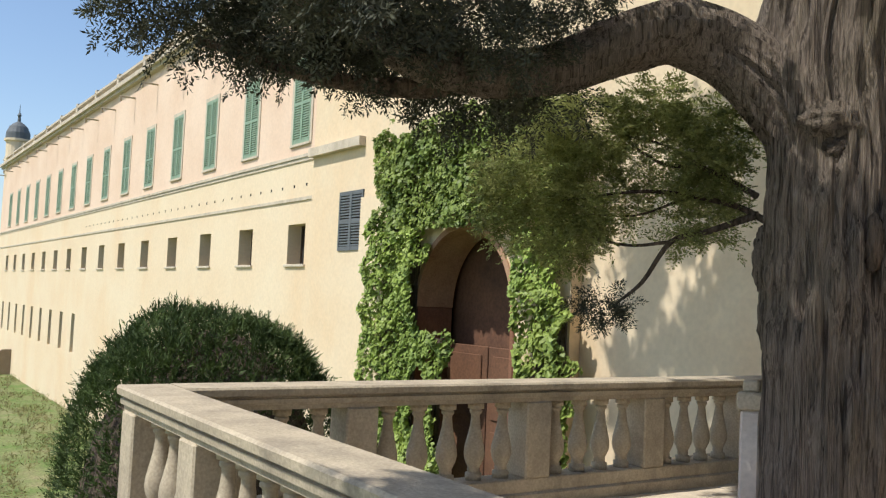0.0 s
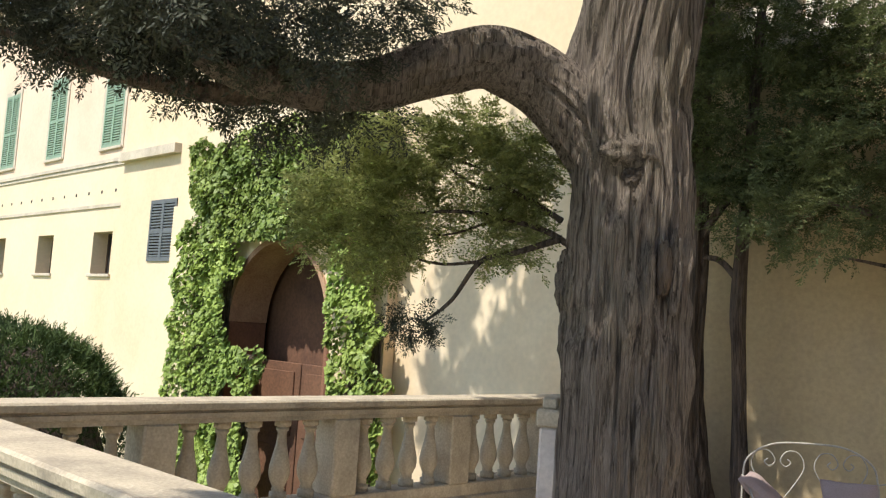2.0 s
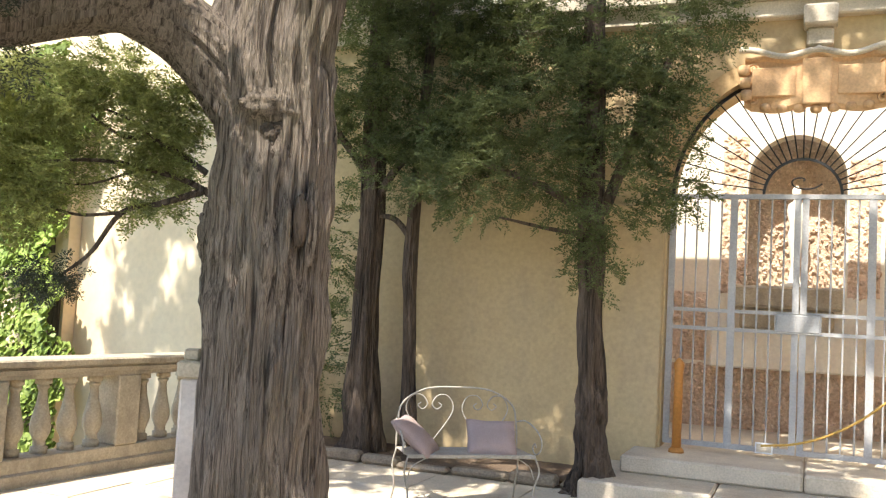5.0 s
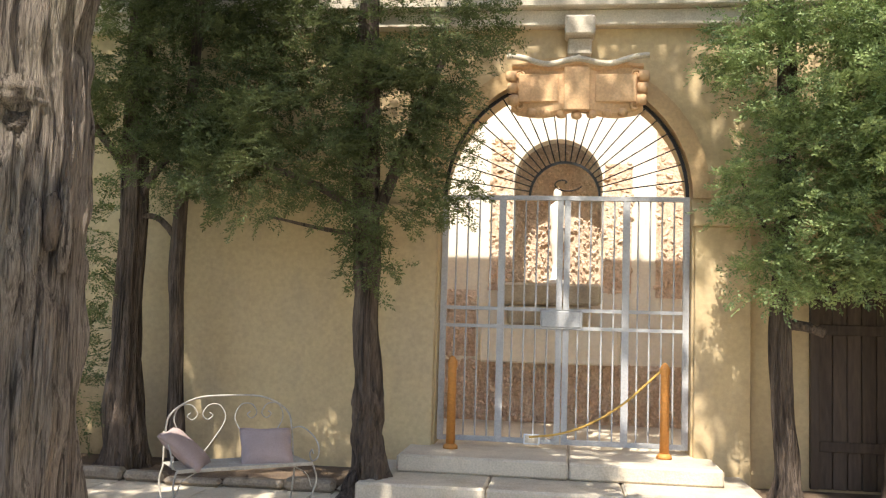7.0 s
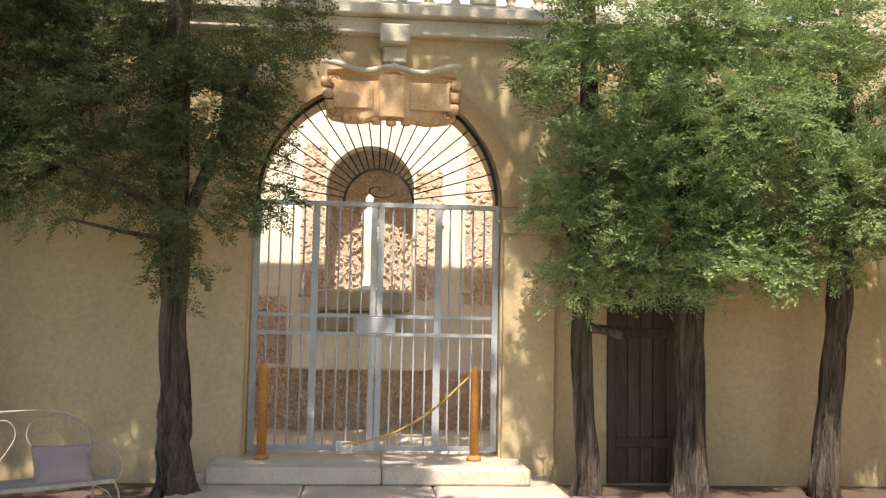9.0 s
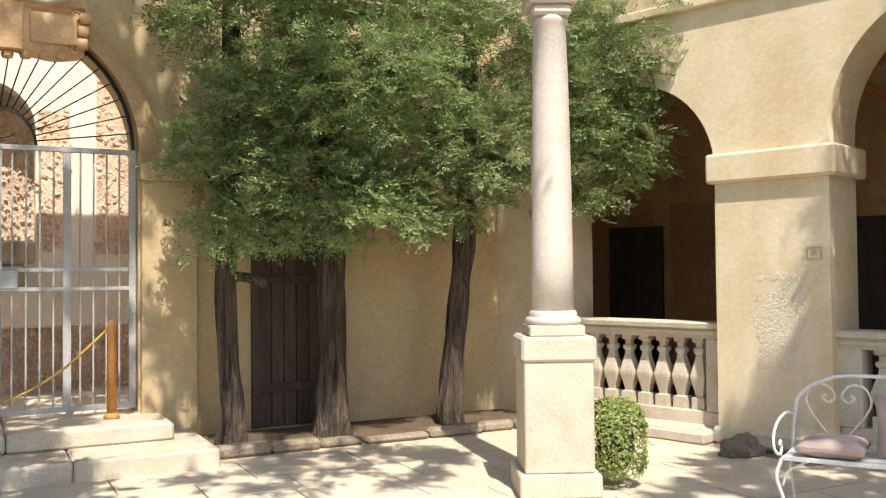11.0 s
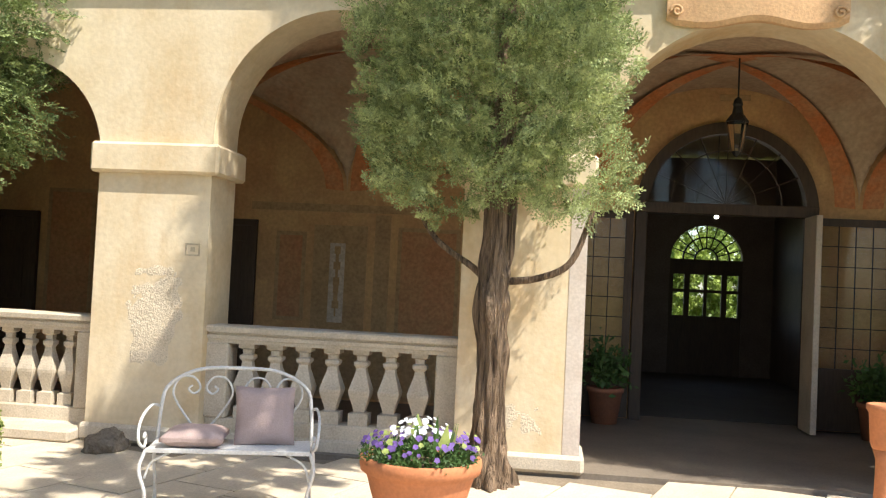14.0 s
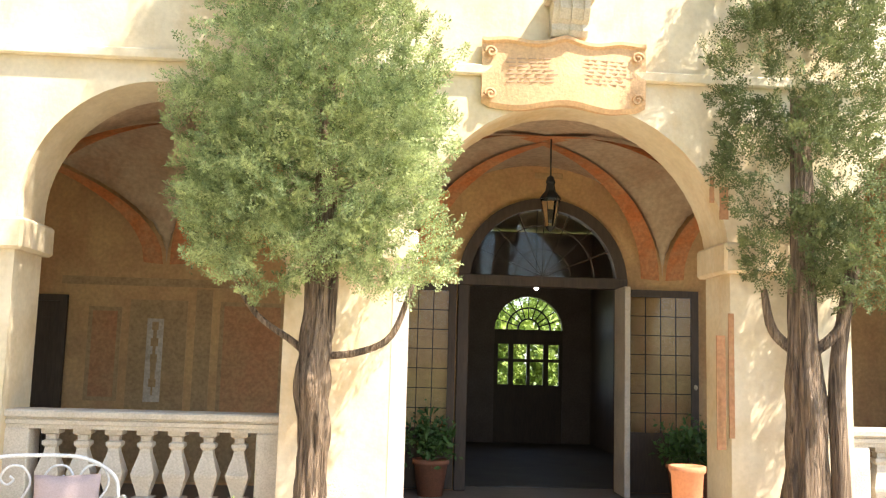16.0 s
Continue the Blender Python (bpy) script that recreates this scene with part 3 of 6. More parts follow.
    low = bm_mesh("pane", boxes((-0.35, 0.35, 0.3, 0.32, 0, 1.82)), DARK)
    for k in range(9):
        w = new("window")
        w.parent, w.matrix_basis = wing, pose(-45.2 - 2.8 * k, NORTH, -1.6)
        shared("pane", low, w, Matrix())
    w = new("window")
    w.parent, w.matrix_basis = wing, pose(-17.4, NORTH - 0.06, 2.62)
    shared("shutter", shutter(0.55, 1.3, GREYPAINT), w, Matrix())
    # corner turret at the far end
    t = new("turret")
    t.parent, t.matrix_basis = wing, pose(-70.6, NORTH + 0.6, 0)
    part("shaft", lathe(bmesh.new(), [(0.4, 8.2), (0.72, 9.2), (0.75, 11.5), (0.9, 11.6), (0.9, 11.75)], 18), FACADE, t)
    part("dome", lathe(bmesh.new(), [(0.82, 11.75), (0.8, 12.2), (0.62, 12.65), (0.35, 12.9), (0.12, 13.05), (0.09, 13.4), (0.15, 13.5), (0.04, 13.7), (0.01, 14.3)], 18), GREYPAINT, t)


long_wing()


# ---- ivy-clad portal ----
def portal():
    p = thing("portal", "deep arched portal with rust red stone and dark door", "portal", SKEW)
    bm = arch_wall(bmesh.new(), -16.6, -9.95, -4.6, 3.7, 0.2, [(-12.75, 1.5, 1.5, -4.6)], lambda u, d, z: Vector((u, NORTH - 0.27 + d, z)))
    part("surround", bm, FACADE, p)
    part("arch_moulding", arch_band(bmesh.new(), -12.75, 1.40, 1.50, 1.5, -0.30, 0.5, north), ARCHSTONE, p, "worn tan arch stones")
    part("jamb", boxes((-14.26, -14.15, NORTH - 0.3, NORTH + 0.5, -4.6, 1.5), bev=0.02), RUSTRED, p)
    part("jamb", boxes((-11.35, -11.24, NORTH - 0.3, NORTH + 0.5, -4.6, 1.5), bev=0.02), RUSTRED, p)
    # Flat sheet; the darkness of the passage is put into its brown
    part("passage", boxes((-14.3, -11.2, NORTH + 0.62, NORTH + 0.7, -4.6, 3.2)), PASSAGE, p, "flat dark brown sheet standing for the unlit passage")
    for k in range(2):
        x = -14.02 + 1.29 * k
        d = part("door_leaf", boxes((x, x + 1.26, NORTH + 0.34, NORTH + 0.42, -4.6, 0.85), (x + 0.15, x + 1.11, NORTH + 0.31, NORTH + 0.34, -0.4, 0.7),
                                    (x + 0.15, x + 1.11, NORTH + 0.31, NORTH + 0.34, -2.4, -0.6), bev=0.01), PASSAGE, p, "dark brown panelled door leaf")


portal()


def ivy(name, label, lumps, density, size):
    """Ivy in bulging lumps on the wall: x0, x1, z0, z1, depth."""
    iv = thing(name, label, "climber", SKEW)
    for x0, x1, z0, z1, dep in lumps:
        n = int(density * (x1 - x0) * (z1 - z0))
        x, z = RNG.uniform(x0 - 0.15, x1 + 0.15, n), RNG.uniform(z0 - 0.1, z1 + 0.15, n)
        rough = np.array([noise.noise(Vector((a * 0.8, b * 0.8, 3))) + 0.6 * noise.noise(Vector((a * 2.5, b * 2.5, 9))) for a, b in zip(x, z)])
        edge = np.minimum.reduce([x - x0, x1 - x, z1 - z, z - z0 + 0.3])
        ok = edge - 0.12 + 0.5 * np.array([noise.noise(Vector((a * 2.2, b * 2.2, 1))) for a, b in zip(x, z)]) > 0.0
        y = NORTH - 0.30 - dep * np.clip(0.45 + 0.6 * rough, 0.02, 1.3) * np.clip(edge * 3 + 0.35, 0.2, 1) - RNG.uniform(0, 0.10, n)
        P = np.stack([x, y, z], 1)[ok]
        m = len(P)
        d = unit(np.array([0.0, -0.45, -0.9]) + RNG.normal(size=(m, 3)) * 0.45)
        nrm = unit(np.array([-0.1, -1.0, 0.75]) + RNG.normal(size=(m, 3)) * 0.45)
        side = unit(np.cross(d, nrm))
        s = (size * RNG.uniform(0.55, 1.3, m))[:, None]
        q = np.stack([P - d * s * 0.5, P + side * s * 0.55 - d * s * 0.1, P + d * s * 0.6, P - side * s * 0.55 - d * s * 0.1], 1)
        quads("leaves", q, IVY, iv)
        # Flat board hides the wall; stems and inner shade are its dark colour
        part("dark_backing", boxes((x0 + 0.35, x1 - 0.4, NORTH - 0.31, NORTH - 0.275, z0 + 0.15, z1 - 0.3)), DARKBARK, iv, "flat dark backing for stems and the shade between leaves")


ivy("ivy", "dense bright green ivy climbing round the portal",
    [(-15.75, -9.5, 3.0, 5.0, 0.40), (-15.8, -13.75, -1.6, 3.1, 0.45), (-13.95, -12.85, -1.6, 1.25, 0.35), (-11.05, -9.6, -1.6, 2.0, 0.5), (-11.2, -9.8, 1.9, 3.1, 0.3)], 1150, 0.092)


# ---- balustrades ----
def baluster_profile(h, r):
    pr = [(0.80, 0.0), (0.80, 0.09), (0.55, 0.10), (0.62, 0.13), (0.55, 0.155), (0.66, 0.19), (0.92, 0.27), (1.0, 0.34), (0.95, 0.42), (0.74, 0.54),
          (0.52, 0.68), (0.42, 0.80), (0.44, 0.84), (0.60, 0.86), (0.60, 0.89), (0.46, 0.90), (0.78, 0.915), (0.78, 1.0)]
    return [(a * r, b * h) for a, b in pr]


def balustrade(name, label, length, m, posts, count, top=1.0, base=0.22, mat=WORN, depth=0.24, r=0.085, square=False):
    """Runs along its own x axis from 0 to length."""
    b = thing(name, label, "balustrade", m)
    d = depth / 2
    e = d + 0.03
    part("plinth", run(bmesh.new(), [(-e, 0), (-e, base * 0.42), (-e + 0.012, base * 0.46), (-d, base * 0.5), (-d, base - 0.01), (-d + 0.01, base), (d - 0.01, base), (d, base - 0.01), (d, base * 0.5), (e - 0.012, base * 0.46), (e, base * 0.42), (e, 0)], 0, length), mat, b)
    sec = [(-d, top - 0.16), (-d, top - 0.125), (-d - 0.024, top - 0.12), (-d - 0.027, top - 0.086), (-d - 0.008, top - 0.081), (-d - 0.008, top - 0.066), (-d - 0.05, top - 0.058), (-d - 0.055, top - 0.015), (-d - 0.04, top)]
    part("handrail", run(bmesh.new(), sec + [(-y, z) for y, z in sec[::-1]], -0.02, length + 0.02), mat, b)
    edges = [0] + sorted(posts) + [length]
    for x in posts:
        part("post", boxes((x - 0.13, x + 0.13, -d - 0.015, d + 0.015, base, top - 0.16), bev=0.012), mat, b)
    if square:
        h = top - 0.16 - base
        pr = [(0.92, 0.0), (0.92, 0.16), (0.50, 0.175), (0.62, 0.25), (0.98, 0.42), (1.0, 0.46), (0.80, 0.56), (0.50, 0.70), (0.44, 0.76), (0.66, 0.80), (0.66, 0.84), (0.42, 0.86), (0.44, 0.92), (0.76, 0.94), (0.76, 1.0)]
        me = bm_mesh("baluster", lathe(bmesh.new(), [(a * r * 1.2, z * h) for a, z in pr], 4, phase=0.5), mat)
    else:
        me = bm_mesh("baluster", lathe(bmesh.new(), baluster_profile(top - 0.16 - base, r), 14), mat, True)
    for a, c in zip(edges, edges[1:]):
        a2, c2 = a + (0.15 if a in posts else 0.02), c - (0.15 if c in posts else 0.02)
        n = max(1, round((c2 - a2) / count))
        for k in range(n):
            shared("baluster", me, b, pose(a2 + (k + 0.5) * (c2 - a2) / n, 0, base, 0, 0, 0 if square else random.uniform(0, 90)))
    return b


balustrade("balustrade", "weathered stone terrace balustrade with bulbous balusters, sunlit", 4.6, SKEW @ pose(-5.95, 1.62, 0), [0.13, 1.30, 3.2, 4.47], 0.27)
balustrade("balustrade", "weathered stone terrace balustrade in tree shade", 6.85, SKEW @ pose(-5.84, 1.82, 0, 0, 0, 90), [1.3, 2.95, 4.3, 5.6, 6.72], 0.27)

white_post = thing("stone_post", "pale grey stone post with cap beside the trunk", "post", SKEW @ pose(-3.22, 4.22, 0, 0, 0, 32))
part("shaft", boxes((-0.055, 0.055, -0.06, 0.06, 0, 1.10), bev=0.015), MARBLE, white_post)
part("cap", boxes((-0.075, 0.075, -0.075, 0.075, 1.10, 1.20), (-0.045, 0.045, -0.045, 0.045, 1.20, 1.27), bev=0.012), WORN, white_post)


# ---- gate wall ----
def gate_wall():
    bm = arch_wall(bmesh.new(), -5.9, 5.42, -0.2, 4.55, 0.6, [(0.0, 1.25, 2.83, -0.2)], north)
    w = tagged(part("wall_north", bm, OCHRE), "ochre plastered garden wall with arched gateway", "wall", kind="structure")
    part("pilaster", boxes((-1.85, -1.27, NORTH - 0.08, NORTH + 0.02, 0, 2.55), (-1.9, -1.25, NORTH - 0.12, NORTH + 0.02, 2.55, 2.72), bev=0.01), OCHRE, w)
    part("pilaster", boxes((1.27, 1.80, NORTH - 0.08, NORTH + 0.02, 0, 2.55), (1.25, 1.85, NORTH - 0.12, NORTH + 0.02, 2.55, 2.72), bev=0.01), OCHRE, w)
    part("arch_moulding", arch_band(bmesh.new(), 0, 1.25, 1.42, 2.83, -0.06, 0.1, north), TANSTONE, w)
    part("cornice", boxes((-5.9, 5.42, NORTH - 0.22, NORTH + 0.62, 4.72, 4.84), (-5.9, 5.42, NORTH - 0.12, NORTH + 0.61, 4.55, 4.72), bev=0.015), STONE, w)
    part("keystone", boxes((-0.03, 0.27, NORTH - 0.26, NORTH, 4.42, 4.62), (0.0, 0.24, NORTH - 0.16, NORTH, 4.24, 4.42), bev=0.02), STONE, w)
    return w


gate_wall()
def gate_step(y0, z0, z1, x0, x1, cuts):
    st = thing("step", "worn pale stone step of long blocks below the iron gate", "step", group="gate steps")
    xs = [x0] + cuts + [x1]
    for k, (a, b) in enumerate(zip(xs, xs[1:])):
        part("step_block", boxes((a + 0.004, b - 0.004, y0 + 0.006 * (k % 2), NORTH + 0.6, z0, z1 - 0.004 * (k % 2)), bev=0.02), STONE, st)


gate_step(NORTH - 1.35, -0.03, 0.16, -1.75, 1.72, [-0.62, 0.55])
gate_step(NORTH - 0.75, 0.161, 0.32, -1.5, 1.45, [0.08])


# ---- arcade ----
def arcade():
    bm = arch_wall(bmesh.new(), -2.95, 12.4, 0.0, 8.0, 0.62, [(-1.0, 0.93, 2.60, 0), (2.17, 1.16, 2.84, 0), (5.85, 1.44, 2.54, 0), (9.6, 1.2, 2.74, 0)], along)
    w = part("wall_east", bm, PLASTER)
    w.matrix_world = ARC
    tagged(w, "cream plastered loggia wall with round arches", "wall", kind="structure")
    for a, b in ((-0.07, 1.02), (3.32, 4.41), (7.29, 8.40)):
        bm = boxes((a - 0.07, b + 0.07, -0.07, 0.69, 2.46, 2.74), bev=0.025)
        part("impost", bm, PLASTER, w)
        part("plinth", boxes((a - 0.05, b + 0.05, -0.05, 0.67, 0, 0.16), bev=0.03), STONE, w)
    # Grey strip laid on the front: the reveal's shade as a colour
    part("reveal_strip", boxes((4.27, 4.415, -0.004, 0.3, 0.16, 2.46)), MARBLE, w, "grey strip standing for the pillar's shaded reveal")
    for bx in ((0.80, 0.94, 1.72, 1.735), (0.80, 0.94, 1.82, 1.835), (0.80, 0.815, 1.735, 1.82), (0.925, 0.94, 1.735, 1.82), (0.85, 0.89, 1.76, 1.80)):
        part("carved_mark", boxes((bx[0], bx[1], -0.006, 0.02, bx[2], bx[3])), WORN, w)
    # weathered roughcast showing through the plaster of the pier
    for u0, u1, z0, z1, thr in ((0.20, 0.90, 0.62, 1.75, 0.0), (3.42, 4.2, 0.2, 0.8, 0.1)):
        bm, g, k = bmesh.new(), {}, 0.02
        nu, nz = int((u1 - u0) / k), int((z1 - z0) / k)

        def depth(i, j):
            u, z = u0 + i * k, z0 + j * k
            e = min(i, nu - i, j, nz - j) / 9.0
            q = 0.45 * noise.noise(Vector((u * 3.2, z * 2.2, 4))) + 0.3 * noise.noise(Vector((u * 9, z * 9, 1))) + min(e, 1) * 0.75 - 0.45 - thr
            return 0.002 - min(max(q * 0.02, -0.002), 0.004) - (0.003 * noise.noise(Vector((u * 45, z * 45, 2))) if q > 0.08 else 0), q

        for i in range(nu):
            for j in range(nz):
                if depth(i + 0.5, j + 0.5)[1] > -0.06:
                    vs = []
                    for a, b in ((i, j), (i + 1, j), (i + 1, j + 1), (i, j + 1)):
                        if (a, b) not in g:
                            g[a, b] = bm.verts.new((u0 + a * k, depth(a, b)[0], z0 + b * k))
                        vs.append(g[a, b])
                    bm.faces.new(vs)
        part("roughcast_patch", bm, ROUGHCAST, w, "worn grey roughcast patch")
    part("cornice", boxes((-2.75, 12.4, -0.07, 0.0, 4.18, 4.28), bev=0.015), PLASTER, w)
    # loggia: floor, back wall, vault
    back = part("wall_loggia", arch_wall(bmesh.new(), -4.2, 12.4, 0.0, 6.0, 0.3, [(6.19, 1.08, 2.62, 0)], lambda u, d, z: Vector((u, 3.5 + d, z))), LOGGIA)
    back.matrix_world = ARC
    tagged(back, "frescoed ochre loggia wall", "wall", kind="structure")
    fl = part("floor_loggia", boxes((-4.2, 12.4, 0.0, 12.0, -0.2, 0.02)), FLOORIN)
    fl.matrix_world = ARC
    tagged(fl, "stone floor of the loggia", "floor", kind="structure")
    # groin vaults over the bays, with painted red edges
    bm = bmesh.new()
    ribs = []
    v0, v1 = 0.62, 3.5
    edges = ((-4.05, -4.05), (0.5, 1.45), (3.87, 4.45), (7.70, 7.75), (11.0, 11.0))
    for (a0, a1), (b0, b1) in zip(edges, edges[1:]):
        n = 26
        g = {}

        def spot(fu, fv):
            v = v0 + (v1 - v0) * fv
            a, b = a0 + (a1 - a0) * fv, b0 + (b1 - b0) * fv
            p, q = 1 - (2 * fu - 1) ** 2, 1 - (2 * fv - 1) ** 2
            return a + (b - a) * fu, v, 2.72 + 1.42 * math.sqrt(max(p, q, 0))

        for i in range(n + 1):
            for j in range(n + 1):
                g[i, j] = bm.verts.new(spot(0.5 - 0.5 * math.cos(math.pi * i / n), 0.5 - 0.5 * math.cos(math.pi * j / n)))
        for i in range(n):
            for j in range(n):
                bm.faces.new((g[i, j], g[i, j + 1], g[i + 1, j + 1], g[i + 1, j]))
        for sg in (0, 1):
            for sv in (0, 1):
                pts = []
                for k in range(19):
                    f = 0.5 * (k / 18) ** 1.6
                    u, v, z = spot(f if sg == 0 else 1 - f, f if sv == 0 else 1 - f)
                    pts.append((u, v, z - 0.012))
                ribs.append((pts, sg, sv))
    ce = part("ceiling", bm, VAULT, smooth=True)
    ce.matrix_world = ARC
    tagged(ce, "frescoed groin vault of the loggia", "ceiling", kind="structure")
    for pts, sg, sv in ribs:
        bm = bmesh.new()
        for off, wd in ((0.04, 0.24),):
            L = []
            for (u, v, z) in pts:
                s1 = 1 if sg == 0 else -1
                L.append((bm.verts.new((u + s1 * off, v, z - 0.01)), bm.verts.new((u + s1 * (off + wd), v, z - 0.01 + 0.02))))
            for p, q in zip(L, L[1:]):
                bm.faces.new((p[0], p[1], q[1], q[0]))
        part("painted_rib", bm, RIBPAINT, ce, "faded red painted edge")
    roof = part("roof", boxes((-4.3, 12.4, -0.25, 12.5, 8.0, 8.2)), TERRACOTTA)
    roof.matrix_world = ARC
    tagged(roof, "roof over the loggia", "roof", kind="structure")
    up = part("floor_upper", boxes((-4.2, 12.4, 0.62, 12.4, 4.25, 4.4)), OCHRE)
    up.matrix_world = ARC
    tagged(up, "upper floor slab", "floor", kind="structure")
    for nm, bx in (("wall_side", (-4.3, -4.05, 0.62, 12.4, 0.0, 8.0)), ("wall_end", (12.15, 12.4, 0.62, 12.4, 0.0, 8.0))):
        o = part(nm, boxes(bx), OCHRE)
        o.matrix_world = ARC
        tagged(o, "plain ochre side wall of the loggia", "wall", kind="structure")
    return w


arcade()
balustrade("balustrade", "pale stone loggia balustrade with sturdy balusters", 2.30, ARC @ pose(1.02, 0.25, 0), [0.06, 2.24], 0.285, 1.10, 0.26, STONE, 0.24, 0.115, True)
balustrade("balustrade", "pale stone loggia balustrade beside the corner", 1.86, ARC @ pose(-1.93, 0.25, 0), [0.06, 1.80], 0.21, 1.13, 0.26, STONE, 0.24, 0.09, True)
balustrade("balustrade", "pale stone loggia balustrade past the entrance", 2.3, ARC @ pose(8.42, 0.25, 0), [0.06, 2.24], 0.285, 1.10, 0.26, STONE, 0.24, 0.115, True)


# ---- column on its pedestal ----
def column():
    c = thing("column", "slender pale marble column on a square pedestal", "column", pose(3.73, 5.70, 0, 0, 0, -25))
    part("pedestal", boxes((-0.30, 0.30, -0.30, 0.30, 0.0, 0.17), (-0.255, 0.255, -0.255, 0.255, 0.17, 0.98), bev=0.012), STONE, c)
    part("cornice", boxes((-0.275, 0.275, -0.275, 0.275, 0.98, 1.16), bev=0.02), STONE, c)
    part("base", lathe(bmesh.new(), [(0.20, 1.24), (0.215, 1.265), (0.2, 1.295), (0.175, 1.305), (0.185, 1.325), (0.165, 1.345)], 28), MARBLE, c, smooth=True)
    part("socle", boxes((-0.205, 0.205, -0.205, 0.205, 1.16, 1.24), bev=0.01), STONE, c)
    part("shaft", lathe(bmesh.new(), [(0.156, 1.345), (0.156, 1.7), (0.15, 2.3), (0.138, 3.0), (0.124, 3.5), (0.14, 3.52), (0.14, 3.56)], 28), MARBLE, c, smooth=True)
    part("capital", boxes((-0.15, 0.15, -0.15, 0.15, 3.56, 3.64), (-0.19, 0.19, -0.19, 0.19, 3.64, 3.74), bev=0.02), MARBLE, c)


column()


# ---- trees ----
def big_tree():
    t = thing("cypress_tree", "old cypress with thick furrowed trunk and arching limb", "tree")
    x, y = -2.83, 4.37
    bm = bmesh.new()
    limb(bm, [(x + 0.06, y - 0.0, -0.1, 0.46), (x + 0.03, y, 0.3, 0.38), (x + 0.01, y, 1.0, 0.345), (x, y, 1.6, 0.345), (x - 0.02, y, 2.0, 0.345), (x - 0.02, y + 0.02, 2.5, 0.335),
              (x - 0.1, y + 0.02, 3.0, 0.37), (x - 0.02, y + 0.05, 3.6, 0.34), (x + 0.15, y + 0.1, 4.6, 0.28), (x + 0.3, y + 0.1, 6.5, 0.2), (x + 0.3, y + 0.2, 9.0, 0.06)], 14, 120, 0.14, 3, 0.75)
    part("trunk", bm, BARK, t)
    part("limb", limb(bmesh.new(), [(-2.95, 4.25, 2.72, 0.22), (-3.18, 4.0, 3.05, 0.20), (-3.36, 3.70, 3.17, 0.175), (-3.49, 3.48, 3.12, 0.16), (-3.67, 3.12, 2.93, 0.135),
                                    (-3.80, 2.68, 2.84, 0.12), (-3.86, 2.3, 2.88, 0.105), (-3.95, 1.97, 3.04, 0.085), (-4.1, 1.4, 3.25, 0.05)], 9, 48, 0.15, 8, 0.9), BARK, t).matrix_basis = SKEW
    part("limb", limb(bmesh.new(), [(-3.80, 2.68, 2.84, 0.075), (-4.0, 2.4, 2.76, 0.06), (-4.25, 1.9, 2.78, 0.04), (-4.6, 1.4, 2.95, 0.02)], 6, 12, 0.12, 4), DARKBARK, t).matrix_basis = SKEW
    # burls and the bark lip on the trunk; dark lumps paint the hollows' shade
    for bx, by, bz, r, h, mt in ((-2.80, 4.20, 2.66, 0.20, 0.12, BARK), (-2.73, 4.18, 2.52, 0.10, 0.10, HOLLOW), (-2.70, 4.19, 2.42, 0.085, 0.13, HOLLOW), (-2.53, 4.19, 2.02, 0.045, 0.15, DARKBARK),
                                 (-2.49, 4.24, 2.00, 0.04, 0.24, BARK), (-2.58, 4.13, 1.93, 0.03, 0.2, BARK), (-3.12, 4.22, 1.95, 0.09, 0.20, BARK), (-3.09, 4.18, 1.65, 0.06, 0.22, BARK)):
        bm = bmesh.new()
        bmesh.ops.create_icosphere(bm, subdivisions=4, radius=1.0)
        for v in bm.verts:
            k = 1 + 0.18 * noise.noise(v.co * 2.5 + Vector((bx, by, bz))) + 0.12 * noise.noise(v.co * 9) + 0.15 * noise.noise(v.co * 23)
            v.co = Vector((v.co.x * r * k + bx, v.co.y * r * k + by, v.co.z * h * k + bz))
        part("burl", bm, mt, t, smooth=True)
    for tw in (((-3.15, 4.25, 2.15, 0.022), (-3.35, 4.15, 2.26, 0.017), (-3.8, 3.95, 2.35, 0.012), (-4.3, 3.7, 2.3, 0.006)),
               ((-3.2, 4.2, 2.3, 0.02), (-3.5, 4.1, 2.48, 0.014), (-3.75, 4.02, 2.52, 0.011), (-4.0, 3.9, 2.7, 0.006)), ((-3.45, 4.1, 2.44, 0.011), (-3.7, 4.0, 2.62, 0.008), (-4.1, 3.8, 2.75, 0.004)), ((-3.6, 4.05, 2.3, 0.009), (-3.85, 3.9, 2.2, 0.006), (-4.2, 3.8, 2.22, 0.003)),
               ((-3.2, 4.22, 2.2, 0.022), (-3.45, 4.08, 2.10, 0.018), (-3.64, 3.99, 2.04, 0.016), (-3.80, 3.93, 1.80, 0.013), (-3.95, 3.86, 1.66, 0.008)),
               ((-3.64, 3.99, 2.04, 0.012), (-3.9, 3.88, 2.02, 0.009), (-4.2, 3.75, 2.1, 0.005))):
        part("branch", limb(bmesh.new(), tw, 5, 7, 0.1, 2), DARKBARK, t, smooth=True).matrix_basis = SKEW
